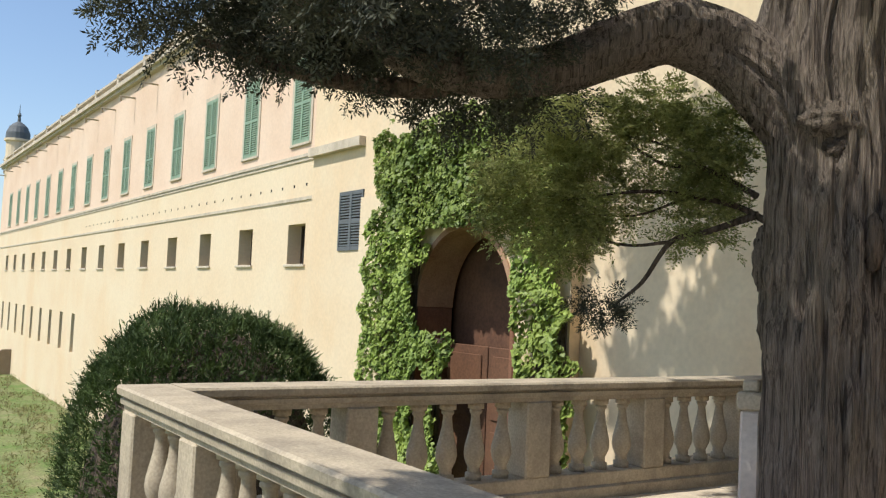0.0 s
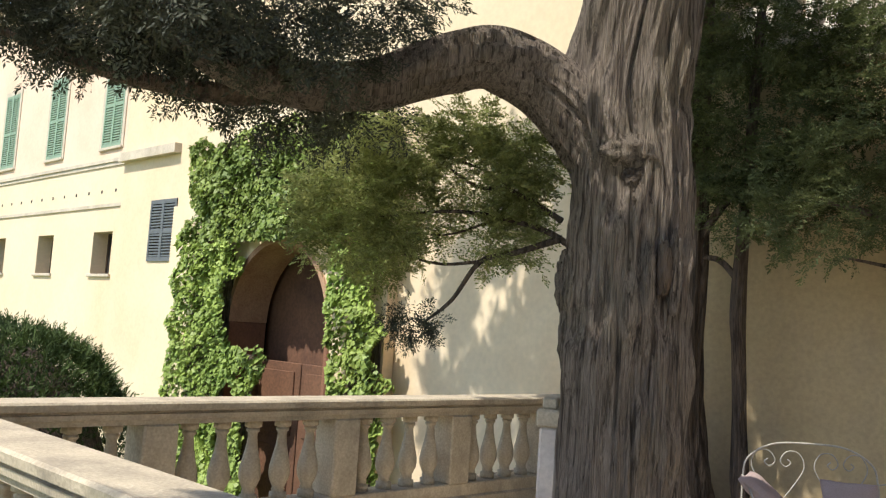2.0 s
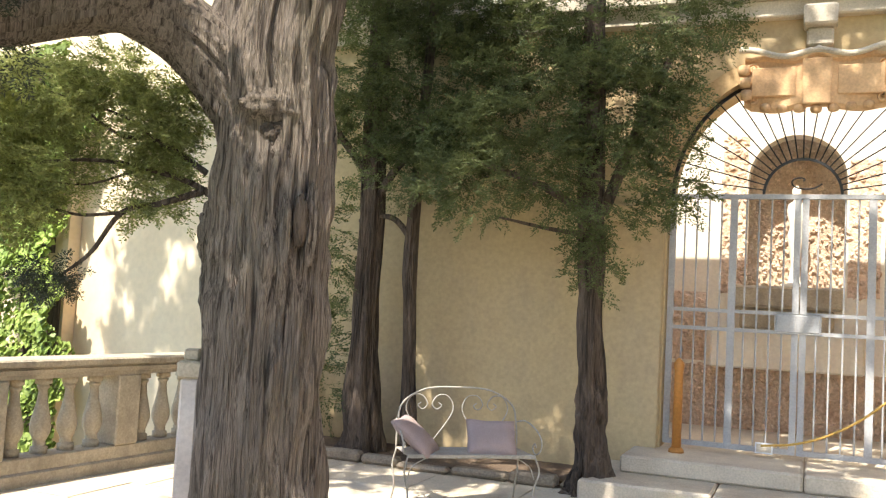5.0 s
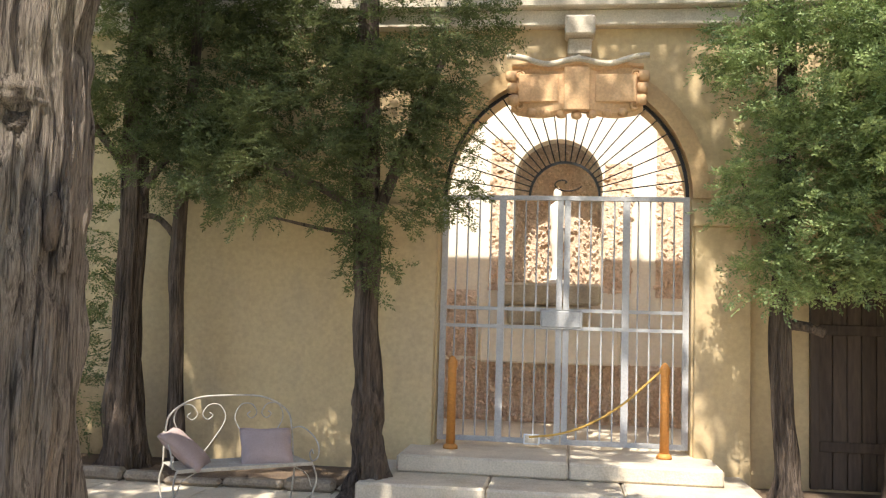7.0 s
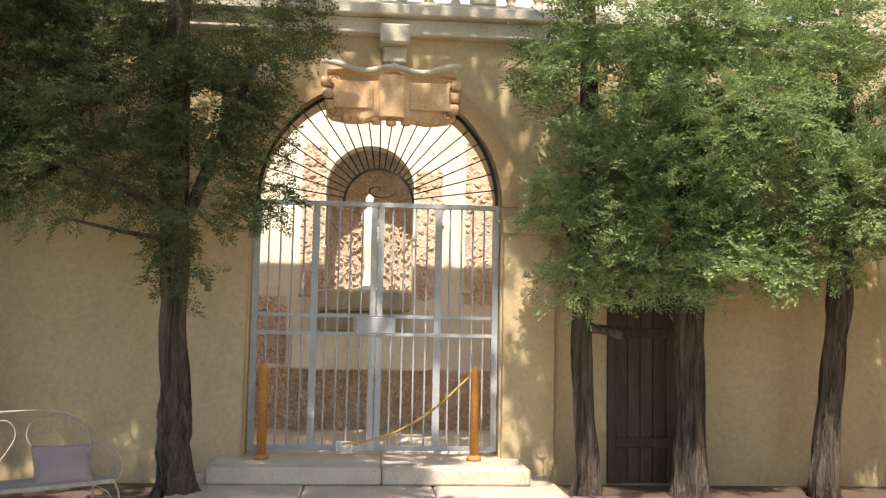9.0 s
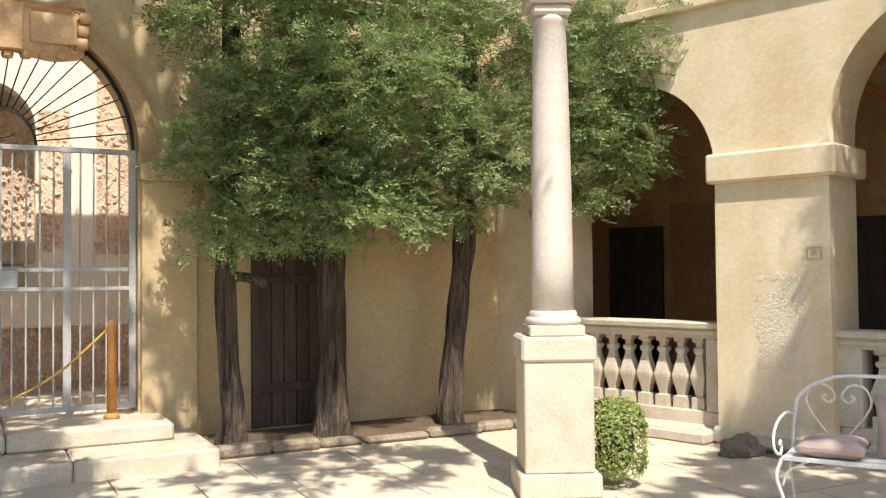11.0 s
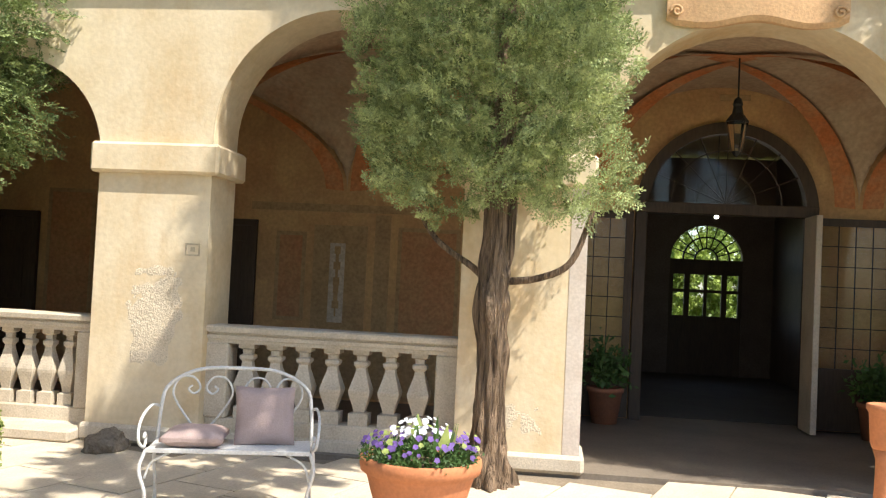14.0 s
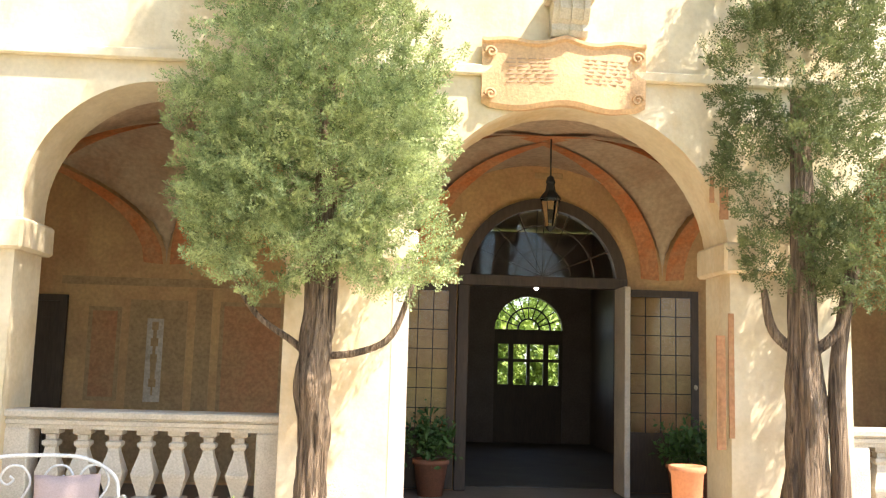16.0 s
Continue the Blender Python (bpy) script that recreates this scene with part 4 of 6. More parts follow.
    # Canopy seen from below, its shade put into the CANOPY colour
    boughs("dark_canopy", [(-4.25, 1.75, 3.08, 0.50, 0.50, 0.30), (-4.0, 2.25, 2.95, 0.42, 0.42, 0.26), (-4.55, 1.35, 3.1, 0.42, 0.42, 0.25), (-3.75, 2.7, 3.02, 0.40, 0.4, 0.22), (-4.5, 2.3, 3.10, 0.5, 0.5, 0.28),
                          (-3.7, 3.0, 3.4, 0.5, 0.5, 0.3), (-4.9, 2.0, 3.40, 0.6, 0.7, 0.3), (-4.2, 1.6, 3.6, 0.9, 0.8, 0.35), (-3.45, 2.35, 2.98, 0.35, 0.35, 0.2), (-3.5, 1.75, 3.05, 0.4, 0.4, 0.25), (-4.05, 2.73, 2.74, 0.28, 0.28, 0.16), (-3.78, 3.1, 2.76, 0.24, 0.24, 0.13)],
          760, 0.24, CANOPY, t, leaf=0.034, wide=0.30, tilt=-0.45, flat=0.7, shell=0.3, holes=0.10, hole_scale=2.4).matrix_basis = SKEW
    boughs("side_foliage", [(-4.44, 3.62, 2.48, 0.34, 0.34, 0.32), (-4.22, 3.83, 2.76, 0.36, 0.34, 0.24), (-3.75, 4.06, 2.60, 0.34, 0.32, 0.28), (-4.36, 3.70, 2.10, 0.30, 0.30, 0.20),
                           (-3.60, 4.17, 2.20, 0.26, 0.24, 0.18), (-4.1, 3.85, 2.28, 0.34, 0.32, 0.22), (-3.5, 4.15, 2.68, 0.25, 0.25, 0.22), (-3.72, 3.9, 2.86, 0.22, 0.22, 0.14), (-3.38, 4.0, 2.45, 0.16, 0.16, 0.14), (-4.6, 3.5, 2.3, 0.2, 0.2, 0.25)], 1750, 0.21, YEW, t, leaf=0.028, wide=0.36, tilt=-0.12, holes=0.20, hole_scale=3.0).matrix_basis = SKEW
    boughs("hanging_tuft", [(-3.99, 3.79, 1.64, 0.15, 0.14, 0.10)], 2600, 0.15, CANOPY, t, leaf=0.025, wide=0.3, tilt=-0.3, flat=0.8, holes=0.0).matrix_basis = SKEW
    # Unseen foliage added above and beyond the tree to shade wall, ground and trunk
    crown("high_crown", [(-3.0, 4.7, 6.9, 1.9, 1.5, 1.2), (-2.2, 4.6, 8.0, 2.0, 2.0, 1.6), (-4.2, 4.2, 6.8, 1.5, 1.4, 1.2)], 300, 0.19, NEEDLE, t, leaves=12, thin=0.25, holes=0.55, hole_scale=2.2, spread=0.12)
    crown("high_crown", [(-1.5, 3.6, 5.8, 1.5, 1.4, 0.9), (-1.7, 4.1, 6.6, 1.2, 0.9, 0.5), (-3.3, 2.4, 4.25, 0.6, 0.4, 0.45), (-3.6, 0.5, 6.0, 0.8, 0.6, 0.6), (-3.4, 0.5, 6.7, 0.65, 0.5, 0.7), (-0.6, 4.4, 10.8, 1.7, 1.0, 0.9), (1.3, 4.6, 7.1, 1.0, 0.7, 0.45), (1.6, 2.5, 7.1, 1.2, 0.7, 0.6), (-1.6, 3.6, 8.4, 1.2, 1.0, 0.9)], 1250, 0.20, NEEDLE, t, leaves=10, thin=0.25, holes=0.47, hole_scale=3.2)
    crown("high_crown", [(-7.3, 5.0, 8.2, 2.3, 1.4, 2.1), (-5.6, 4.6, 9.6, 2.3, 1.6, 1.6), (-5.0, 3.2, 7.2, 1.3, 1.2, 0.9)], 1250, 0.20, NEEDLE, t, leaves=10, thin=0.25, holes=0.33)


big_tree()


def slim_tree(label, x, y, trunk, blobs, mat=NEEDLE, density=3000, size=0.125, bark=DARKBARK, twigs=(), leaves=18, seed=1, thin=0.13, fan=True, bough=None, **kw):
    t = thing("cypress_tree", label, "tree", pose(x, y, 0), "courtyard trees")
    part("trunk", limb(bmesh.new(), trunk, 14, 44, 0.34, seed, 0.9), bark, t, smooth=True)
    for tw in twigs:
        part("branch", limb(bmesh.new(), tw, 5, 8, 0.12, seed + 2), bark, t, smooth=True)
    if bough:
        boughs("crown", blobs, density, size, mat, t, **bough)
    else:
        crown("crown", blobs, density, size, mat, t, leaves=leaves, thin=thin, fan=fan, **kw)
    return t


slim_tree("tall dark cypress before the ochre wall", -4.25, 8.45, [(0.05, 0, -0.1, 0.30), (0.03, 0, 0.3, 0.20), (0, 0, 1.2, 0.135), (0, 0, 3, 0.12), (0, 0, 6, 0.09)],
          [(-0.3, -0.3, 4.0, 0.8, 0.6, 0.6), (0.3, -0.2, 3.0, 0.5, 0.4, 0.4), (0.1, -0.2, 3.5, 0.6, 0.5, 0.4), (0, 0, 5.4, 0.9, 0.9, 0.8), (-0.35, 0.0, 2.2, 0.25, 0.25, 0.8), (-0.4, 0, 0.9, 0.2, 0.2, 0.7)], density=520, size=0.27, bough=dict(leaf=0.037, wide=0.38, tilt=-0.12, holes=0.29, hole_scale=2.6), seed=4,
          twigs=[((0, 0, 2.6, 0.05), (0.4, -0.1, 3.1, 0.04), (0.9, -0.2, 3.3, 0.02)), ((0, 0, 2.9, 0.05), (-0.4, -0.1, 3.4, 0.04), (-0.7, -0.1, 3.9, 0.02))])
slim_tree("thin dark cypress before the ochre wall", -3.76, 8.5, [(0.1, 0, -0.1, 0.10), (0.05, 0, 0.5, 0.07), (0, 0, 1.5, 0.06), (-0.02, 0, 2.3, 0.065), (0.1, 0, 5, 0.04)],
          [(0.3, -0.3, 3.9, 0.9, 0.6, 0.5), (0.5, -0.3, 2.95, 0.65, 0.4, 0.36), (0.9, -0.3, 3.4, 0.7, 0.5, 0.4), (0.2, -0.3, 3.3, 0.5, 0.4, 0.35), (0.2, 0, 5.0, 0.9, 0.9, 0.7), (1.1, -0.3, 4.3, 0.8, 0.5, 0.5), (1.5, -0.3, 3.8, 0.7, 0.45, 0.45), (0.3, -0.3, 4.5, 0.8, 0.6, 0.5)], density=520, size=0.27, bough=dict(leaf=0.037, wide=0.38, tilt=-0.12, holes=0.29, hole_scale=2.6), seed=6,
          twigs=[((0, 0, 2.25, 0.04), (-0.25, -0.05, 2.5, 0.03), (-0.6, -0.1, 2.45, 0.02)), ((0, 0, 3.1, 0.05), (0.4, -0.1, 3.5, 0.04), (1.0, -0.15, 3.75, 0.02))])
slim_tree("dark cypress with forked crown beside the gate", -1.72, 8.05, [(0.06, -0.05, -0.05, 0.27), (0.04, 0, 0.2, 0.17), (0.0, 0, 0.55, 0.125), (0.01, 0, 0.78, 0.135), (-0.02, 0, 1.1, 0.105), (-0.05, 0, 2.0, 0.105), (-0.1, 0, 3.2, 0.11), (-0.1, 0, 5, 0.07)],
          [(-0.9, -0.3, 2.80, 0.85, 0.5, 0.42), (0.05, -0.3, 2.75, 0.65, 0.45, 0.55), (-0.4, -0.2, 3.5, 1.1, 0.6, 0.5), (0.2, -0.3, 3.4, 0.6, 0.5, 0.5), (0.1, 0, 4.5, 1.2, 0.8, 0.7), (0.78, -0.3, 2.80, 0.30, 0.3, 0.38), (-1.3, -0.2, 3.2, 0.6, 0.4, 0.3),
           (0.45, -0.2, 3.7, 0.6, 0.5, 0.4), (0.0, -0.15, 2.05, 0.28, 0.25, 0.22)], density=520, size=0.27, bough=dict(leaf=0.037, wide=0.38, tilt=-0.12, holes=0.29, hole_scale=2.6), seed=9,
          twigs=[((0.03, 0, 2.5, 0.06), (0.3, -0.05, 3.2, 0.05), (0.6, -0.1, 3.9, 0.03)), ((0.03, 0, 2.4, 0.05), (-0.5, -0.1, 2.75, 0.035), (-1.2, -0.2, 3.0, 0.02)), ((0.03, 0, 2.3, 0.03), (-0.4, -0.2, 2.35, 0.02), (-0.9, -0.3, 2.45, 0.01))])
slim_tree("bright green cypress with slim trunk against the ochre wall", 2.0, 8.5, [(0, 0, -0.05, 0.16), (0, 0, 0.4, 0.10), (-0.05, 0, 1.5, 0.085), (0, 0, 3, 0.08), (0, 0, 5, 0.05)],
          [(0.25, -0.45, 2.20, 0.5, 0.4, 0.25), (-0.35, -0.4, 2.75, 0.35, 0.3, 0.35), (0.1, -0.4, 3.1, 0.6, 0.4, 0.45), (0.7, -0.5, 3.4, 0.8, 0.5, 0.55), (0.5, -0.4, 4.5, 1.0, 0.6, 0.6), (-0.5, -0.4, 4.1, 0.3, 0.3, 0.3), (0.8, -0.5, 2.6, 0.7, 0.45, 0.4), (0.2, -0.6, 2.5, 0.7, 0.4, 0.4), (0.1, -0.3, 3.9, 0.8, 0.5, 0.5), (-0.15, -0.5, 2.05, 0.35, 0.3, 0.2), (0.55, -0.55, 2.1, 0.5, 0.35, 0.2)], TREEGREEN, 600, 0.30, bough=dict(leaf=0.037, wide=0.44, tilt=-0.05, holes=0.17, hole_scale=1.9), seed=12,
          twigs=[((0, 0, 1.62, 0.05), (0.15, -0.1, 1.6, 0.045), (0.3, -0.1, 1.55, 0.04)), ((0, 0, 2.2, 0.03), (-0.3, -0.2, 2.6, 0.02), (-0.5, -0.3, 3.0, 0.01))])
slim_tree("bright green cypress with thick dark trunk against the wall", 3.0, 8.5, [(0, 0, -0.05, 0.20), (0, 0, 0.4, 0.14), (0, 0, 1.5, 0.12), (0, 0, 3, 0.12), (0, 0, 5, 0.05)],
          [(-0.2, -0.6, 2.35, 0.85, 0.45, 0.35), (0.5, -0.6, 2.5, 0.7, 0.4, 0.35), (0.2, -0.5, 3.1, 1.0, 0.5, 0.6), (0.4, -0.4, 4.2, 1.3, 0.6, 0.8), (0.2, -0.9, 3.4, 0.8, 0.5, 0.6), (0.1, -0.7, 2.15, 0.7, 0.4, 0.22)], TREEGREEN, 600, 0.30, bough=dict(leaf=0.037, wide=0.44, tilt=-0.05, holes=0.17, hole_scale=1.9), seed=14)
slim_tree("leaning bright green cypress near the loggia corner", 4.3, 8.45, [(0, 0, -0.05, 0.17), (0, 0, 0.4, 0.11), (0.12, 0, 1.5, 0.10), (0.2, 0, 2.4, 0.1), (0.3, 0, 5, 0.05)],
          [(-0.25, -0.5, 2.4, 0.7, 0.4, 0.35), (0.4, -0.6, 3.1, 0.8, 0.5, 0.55), (0.3, -0.4, 4.3, 1.2, 0.6, 0.7), (1.15, -1.0, 2.65, 0.55, 0.45, 0.32), (1.25, -0.9, 3.7, 0.7, 0.5, 0.6), (1.0, -0.9, 2.3, 0.35, 0.3, 0.15), (0.0, -0.7, 2.9, 0.8, 0.5, 0.5), (1.5, -1.1, 3.0, 0.5, 0.4, 0.4), (1.6, -1.2, 4.1, 0.7, 0.5, 0.7), (1.0, -1.1, 3.3, 0.6, 0.4, 0.5)], TREEGREEN, 600, 0.30, bough=dict(leaf=0.037, wide=0.44, tilt=-0.05, holes=0.17, hole_scale=1.9), seed=15,
          twigs=[((0.2, 0, 2.4, 0.05), (0.6, -0.4, 2.7, 0.03), (1.2, -0.9, 2.8, 0.02))])
slim_tree("clipped cypress with twisted bare trunk before the loggia", 6.72, 2.72, [(-0.02, 0, -0.05, 0.26), (-0.03, 0, 0.15, 0.17), (0.0, 0, 0.5, 0.125), (0.0, 0, 0.95, 0.115), (-0.03, 0.02, 1.45, 0.125), (0.03, 0, 1.9, 0.12), (0.03, 0, 2.6, 0.09), (0, 0, 4, 0.06)],
          [(-0.1, 0.30, 2.48, 0.5, 0.65, 0.38), (0.1, -0.60, 2.50, 0.45, 0.48, 0.40), (-0.05, 0.75, 2.75, 0.5, 0.55, 0.45), (-0.05, 0.1, 3.2, 0.75, 1.10, 0.6), (-0.05, 0.05, 3.9, 0.8, 1.12, 0.75), (-0.1, 0.1, 4.9, 0.8, 1.0, 0.9), (-0.1, 0, 6.0, 0.7, 0.7, 0.9), (0.0, 0.15, 2.9, 0.7, 1.12, 0.5), (0.0, 0.15, 3.6, 0.75, 1.2, 0.6)], CLIPPED, 820, 0.20, FLAKY,
          [((0.02, -0.02, 1.62, 0.035), (0.0, -0.35, 1.66, 0.03), (0.0, -0.62, 1.80, 0.028), (0.0, -0.78, 2.2, 0.02)), ((-0.02, 0.05, 1.58, 0.03), (0.0, 0.2, 1.72, 0.03), (0.0, 0.55, 1.95, 0.025), (0.0, 0.8, 2.3, 0.02))],
          seed=21, bough=dict(leaf=0.030, wide=0.45, tilt=0.75, flat=0.9, out_up=0.8, shell=0.6, holes=0.12, hole_scale=3.0, sprigs=9, leaflets=7))
# Darker NEEDLE leaves here put this tree's shade into its colour
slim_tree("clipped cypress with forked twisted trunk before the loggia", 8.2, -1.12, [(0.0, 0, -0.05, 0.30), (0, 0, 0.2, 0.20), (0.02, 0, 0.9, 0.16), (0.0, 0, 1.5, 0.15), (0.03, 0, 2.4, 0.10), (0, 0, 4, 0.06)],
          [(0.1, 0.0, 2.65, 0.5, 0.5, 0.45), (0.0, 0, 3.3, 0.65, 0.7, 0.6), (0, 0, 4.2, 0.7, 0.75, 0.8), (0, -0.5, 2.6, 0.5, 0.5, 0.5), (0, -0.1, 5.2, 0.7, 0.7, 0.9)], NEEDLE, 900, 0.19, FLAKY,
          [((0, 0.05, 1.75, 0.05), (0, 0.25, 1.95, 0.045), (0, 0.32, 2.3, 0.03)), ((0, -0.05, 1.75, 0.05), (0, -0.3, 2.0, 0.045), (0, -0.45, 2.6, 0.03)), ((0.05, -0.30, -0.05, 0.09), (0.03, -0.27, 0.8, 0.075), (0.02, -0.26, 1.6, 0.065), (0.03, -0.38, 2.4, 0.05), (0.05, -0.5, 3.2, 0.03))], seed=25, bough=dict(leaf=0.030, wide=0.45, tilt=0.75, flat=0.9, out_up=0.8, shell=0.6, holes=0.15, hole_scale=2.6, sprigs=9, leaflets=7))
# unseen garden trees added at the camera's back, whose crowns shade the terrace
slim_tree("unseen tall cypress added to shade the terrace by the bench", 3.5, -1.5, [(0, 0, -0.05, 0.25), (0, 0, 1, 0.2), (0, 0, 4, 0.15), (0, 0, 8, 0.05)], [(1.5, 1.9, 6.9, 1.0, 1.0, 0.8), (1.7, 1.5, 7.9, 0.9, 0.9, 0.9), (0.2, 0.6, 8.0, 0.9, 0.9, 0.9)], density=1000, size=0.16, thin=0.25, seed=31)
slim_tree("unseen tall cypress added to shade the balustrade", -2.3, -3.4, [(0, 0, -0.05, 0.25), (0, 0, 1, 0.2), (0, 0, 4, 0.15), (0, 0, 8, 0.05)], [(0, 0, 6.4, 1.4, 1.2, 0.9), (0, 0, 7.6, 1.2, 1.1, 1.0), (-0.75, 1.5, 6.6, 0.8, 0.5, 0.6), (-0.75, 1.4, 7.1, 0.75, 0.45, 0.5)], density=1600, size=0.16, thin=0.25, seed=33)


# ---- clipped shrubs ----
def clipped(name, label, x, y, z0, rx, ry, rz, n, size, mat, thin=0.3, leaves=7, power=0.85, upward=0.3):
    s = thing(name, label, "shrub", (SKEW if name == "yew_bush" else Matrix()) @ pose(x, y, z0))
    d = unit(RNG.normal(size=(n, 3)))
    d[:, 2] = np.where(d[:, 2] < -0.6, -d[:, 2], d[:, 2])
    lump = np.array([noise.noise(Vector(v * 2.3)) + 0.5 * noise.noise(Vector(v * 6)) for v in d])[:, None]
    p = np.sign(d) * np.abs(d) ** power * (1 + 0.04 * lump + RNG.uniform(-0.05, 0.0, (n, 1))) * np.array([rx, ry, rz]) + np.array([0, 0, rz])
    if name == "box_bush":
        p, d = np.repeat(p, 2, 0) + RNG.normal(size=(2 * n, 3)) * 0.012, np.repeat(d, 2, 0)
        nrm = unit(d + 0.55 * RNG.normal(size=d.shape) + np.array([0, 0, 0.35]))
        tan = unit(np.cross(nrm, RNG.normal(size=d.shape)))
        sid, ls = np.cross(nrm, tan), 0.028 * RNG.uniform(0.6, 1.3, (2 * n, 1))
        quads("leaves", np.stack([p - tan * ls * 0.5, p + sid * ls * 0.35, p + tan * ls * 0.5, p - sid * ls * 0.35], 1), mat, s)
    else:
        quads("leaves", spray_leaves(p, d + np.array([0, 0, upward]), size * RNG.uniform(0.6, 1.2, n), leaves, thin, 0, 0.7, name == "yew_bush"), mat, s)
    # Solid dark ball: the shade between the leaves is put into its colour
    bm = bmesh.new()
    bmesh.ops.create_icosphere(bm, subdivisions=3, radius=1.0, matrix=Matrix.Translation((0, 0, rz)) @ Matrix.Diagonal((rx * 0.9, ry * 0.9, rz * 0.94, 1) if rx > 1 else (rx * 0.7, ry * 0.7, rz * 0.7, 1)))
    part("dark_core", bm, DARKBARK, s)


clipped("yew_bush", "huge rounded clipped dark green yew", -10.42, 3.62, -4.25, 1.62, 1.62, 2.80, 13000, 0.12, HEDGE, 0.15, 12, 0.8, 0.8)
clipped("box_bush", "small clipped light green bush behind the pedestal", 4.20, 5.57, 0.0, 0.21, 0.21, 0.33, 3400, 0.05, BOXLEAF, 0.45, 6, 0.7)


# ---- iron gate ----
def iron_gate():
    y = NORTH + 0.12
    g = thing("iron_gate", "tall pale grey wrought iron double gate with fanlight", "gate", pose(0, y, 0))
    z0, z1 = 0.36, 2.83
    bar = bm_mesh("bar", lathe(bmesh.new(), [(0.009, 0.0), (0.009, z1 - z0 - 0.06)], 6), IRON)
    for a, b in ((-1.21, -0.036), (0.036, 1.21)):
        leaf = new("leaf")
        leaf.parent = g
        part("rail", boxes((a, b, -0.02, 0.02, z0, z0 + 0.05)), IRON, leaf)
        part("rail", boxes((a, b, -0.02, 0.02, 1.50, 1.535)), IRON, leaf)
        part("rail", boxes((a, b, -0.02, 0.02, 1.68, 1.715)), IRON, leaf)
        for x, w in ((a, 0.03), (b, 0.03), ((a * 0.5 + b * 0.5), 0.035)):
            part("stile", boxes((x - w, x + w, -0.024, 0.024, z0, z1 - 0.02)), IRON, leaf)
        n = 10
        for k in range(1, n):
            x = a + (b - a) * k / n
            if abs(x - (a + b) / 2) > 0.05:
                shared("bar", bar, leaf, pose(x, 0, z0 + 0.04))
    part("transom", boxes((-1.24, 1.24, -0.03, 0.03, z1 - 0.02, z1 + 0.025)), IRON, g)
    part("lock_plate", boxes((-0.22, 0.20, -0.05, -0.025, 1.51, 1.70), bev=0.02), IRON, g, "pale lock plate")
    part("inner_arc", arch_band(bmesh.new(), 0, 0.34, 0.365, z1 + 0.02, -0.012, 0.012, along, 24), BLACKIRON, g)
    part("outer_arc", arch_band(bmesh.new(), 0, 1.20, 1.235, z1 + 0.02, -0.015, 0.015, along, 32), BLACKIRON, g)
    for k in range(1, 22):
        a = math.pi * k / 22
        d = Vector((-math.cos(a), 0, math.sin(a)))
        c = Vector((0, 0, z1 + 0.02))
        part("ray", tube(bmesh.new(), [c + d * 0.36, c + d * 1.21], [0.007, 0.007], 5), BLACKIRON, g)
    sc = [(0.18 * f * math.cos(6.0 * f), 0, z1 + 0.16 + 0.10 * f * math.sin(6.0 * f), 0.008) for f in [k / 12 for k in range(13)]]
    part("scroll", limb(bmesh.new(), sc, 3, 6), BLACKIRON, g)


iron_gate()
for x in (-1.06, 0.98):
    p = thing("barrier_post", "varnished orange wooden rope post on the gate step", "post", pose(x, NORTH - 0.22, 0.32), "barrier posts")
    part("shaft", lathe(bmesh.new(), [(0.045, 0), (0.042, 0.78), (0.05, 0.80), (0.05, 0.84), (0.03, 0.88), (0.01, 0.90)], 14), ORANGE, p, smooth=True)
    part("base", lathe(bmesh.new(), [(0.075, 0), (0.07, 0.03), (0.045, 0.05)], 14), ORANGE, p, smooth=True)
rope = thing("barrier_rope", "yellow rope slung from a wooden post", "rope")
part("strand", limb(bmesh.new(), [(0.95, NORTH - 0.23, 1.15, 0.011), (0.6, NORTH - 0.2, 0.82, 0.011), (0.3, NORTH - 0.18, 0.62, 0.011), (0.0, NORTH - 0.15, 0.50, 0.011), (-0.3, NORTH - 0.12, 0.45, 0.011)], 8, 8), ROPE, rope, smooth=True)
sg = thing("notice_sign", "small framed notice leaning on the gate", "sign", pose(-0.28, NORTH + 0.02, 0.36, -12))
part("frame", boxes((-0.08, 0.08, 0, 0.012, 0, 0.012), (-0.08, 0.08, 0, 0.012, 0.09, 0.102), (-0.08, -0.068, 0, 0.012, 0.012, 0.09), (0.068, 0.08, 0, 0.012, 0.012, 0.09)), WHITEPETAL, sg)
part("panel", boxes((-0.068, 0.068, 0.004, 0.008, 0.012, 0.09)), STONE, sg)


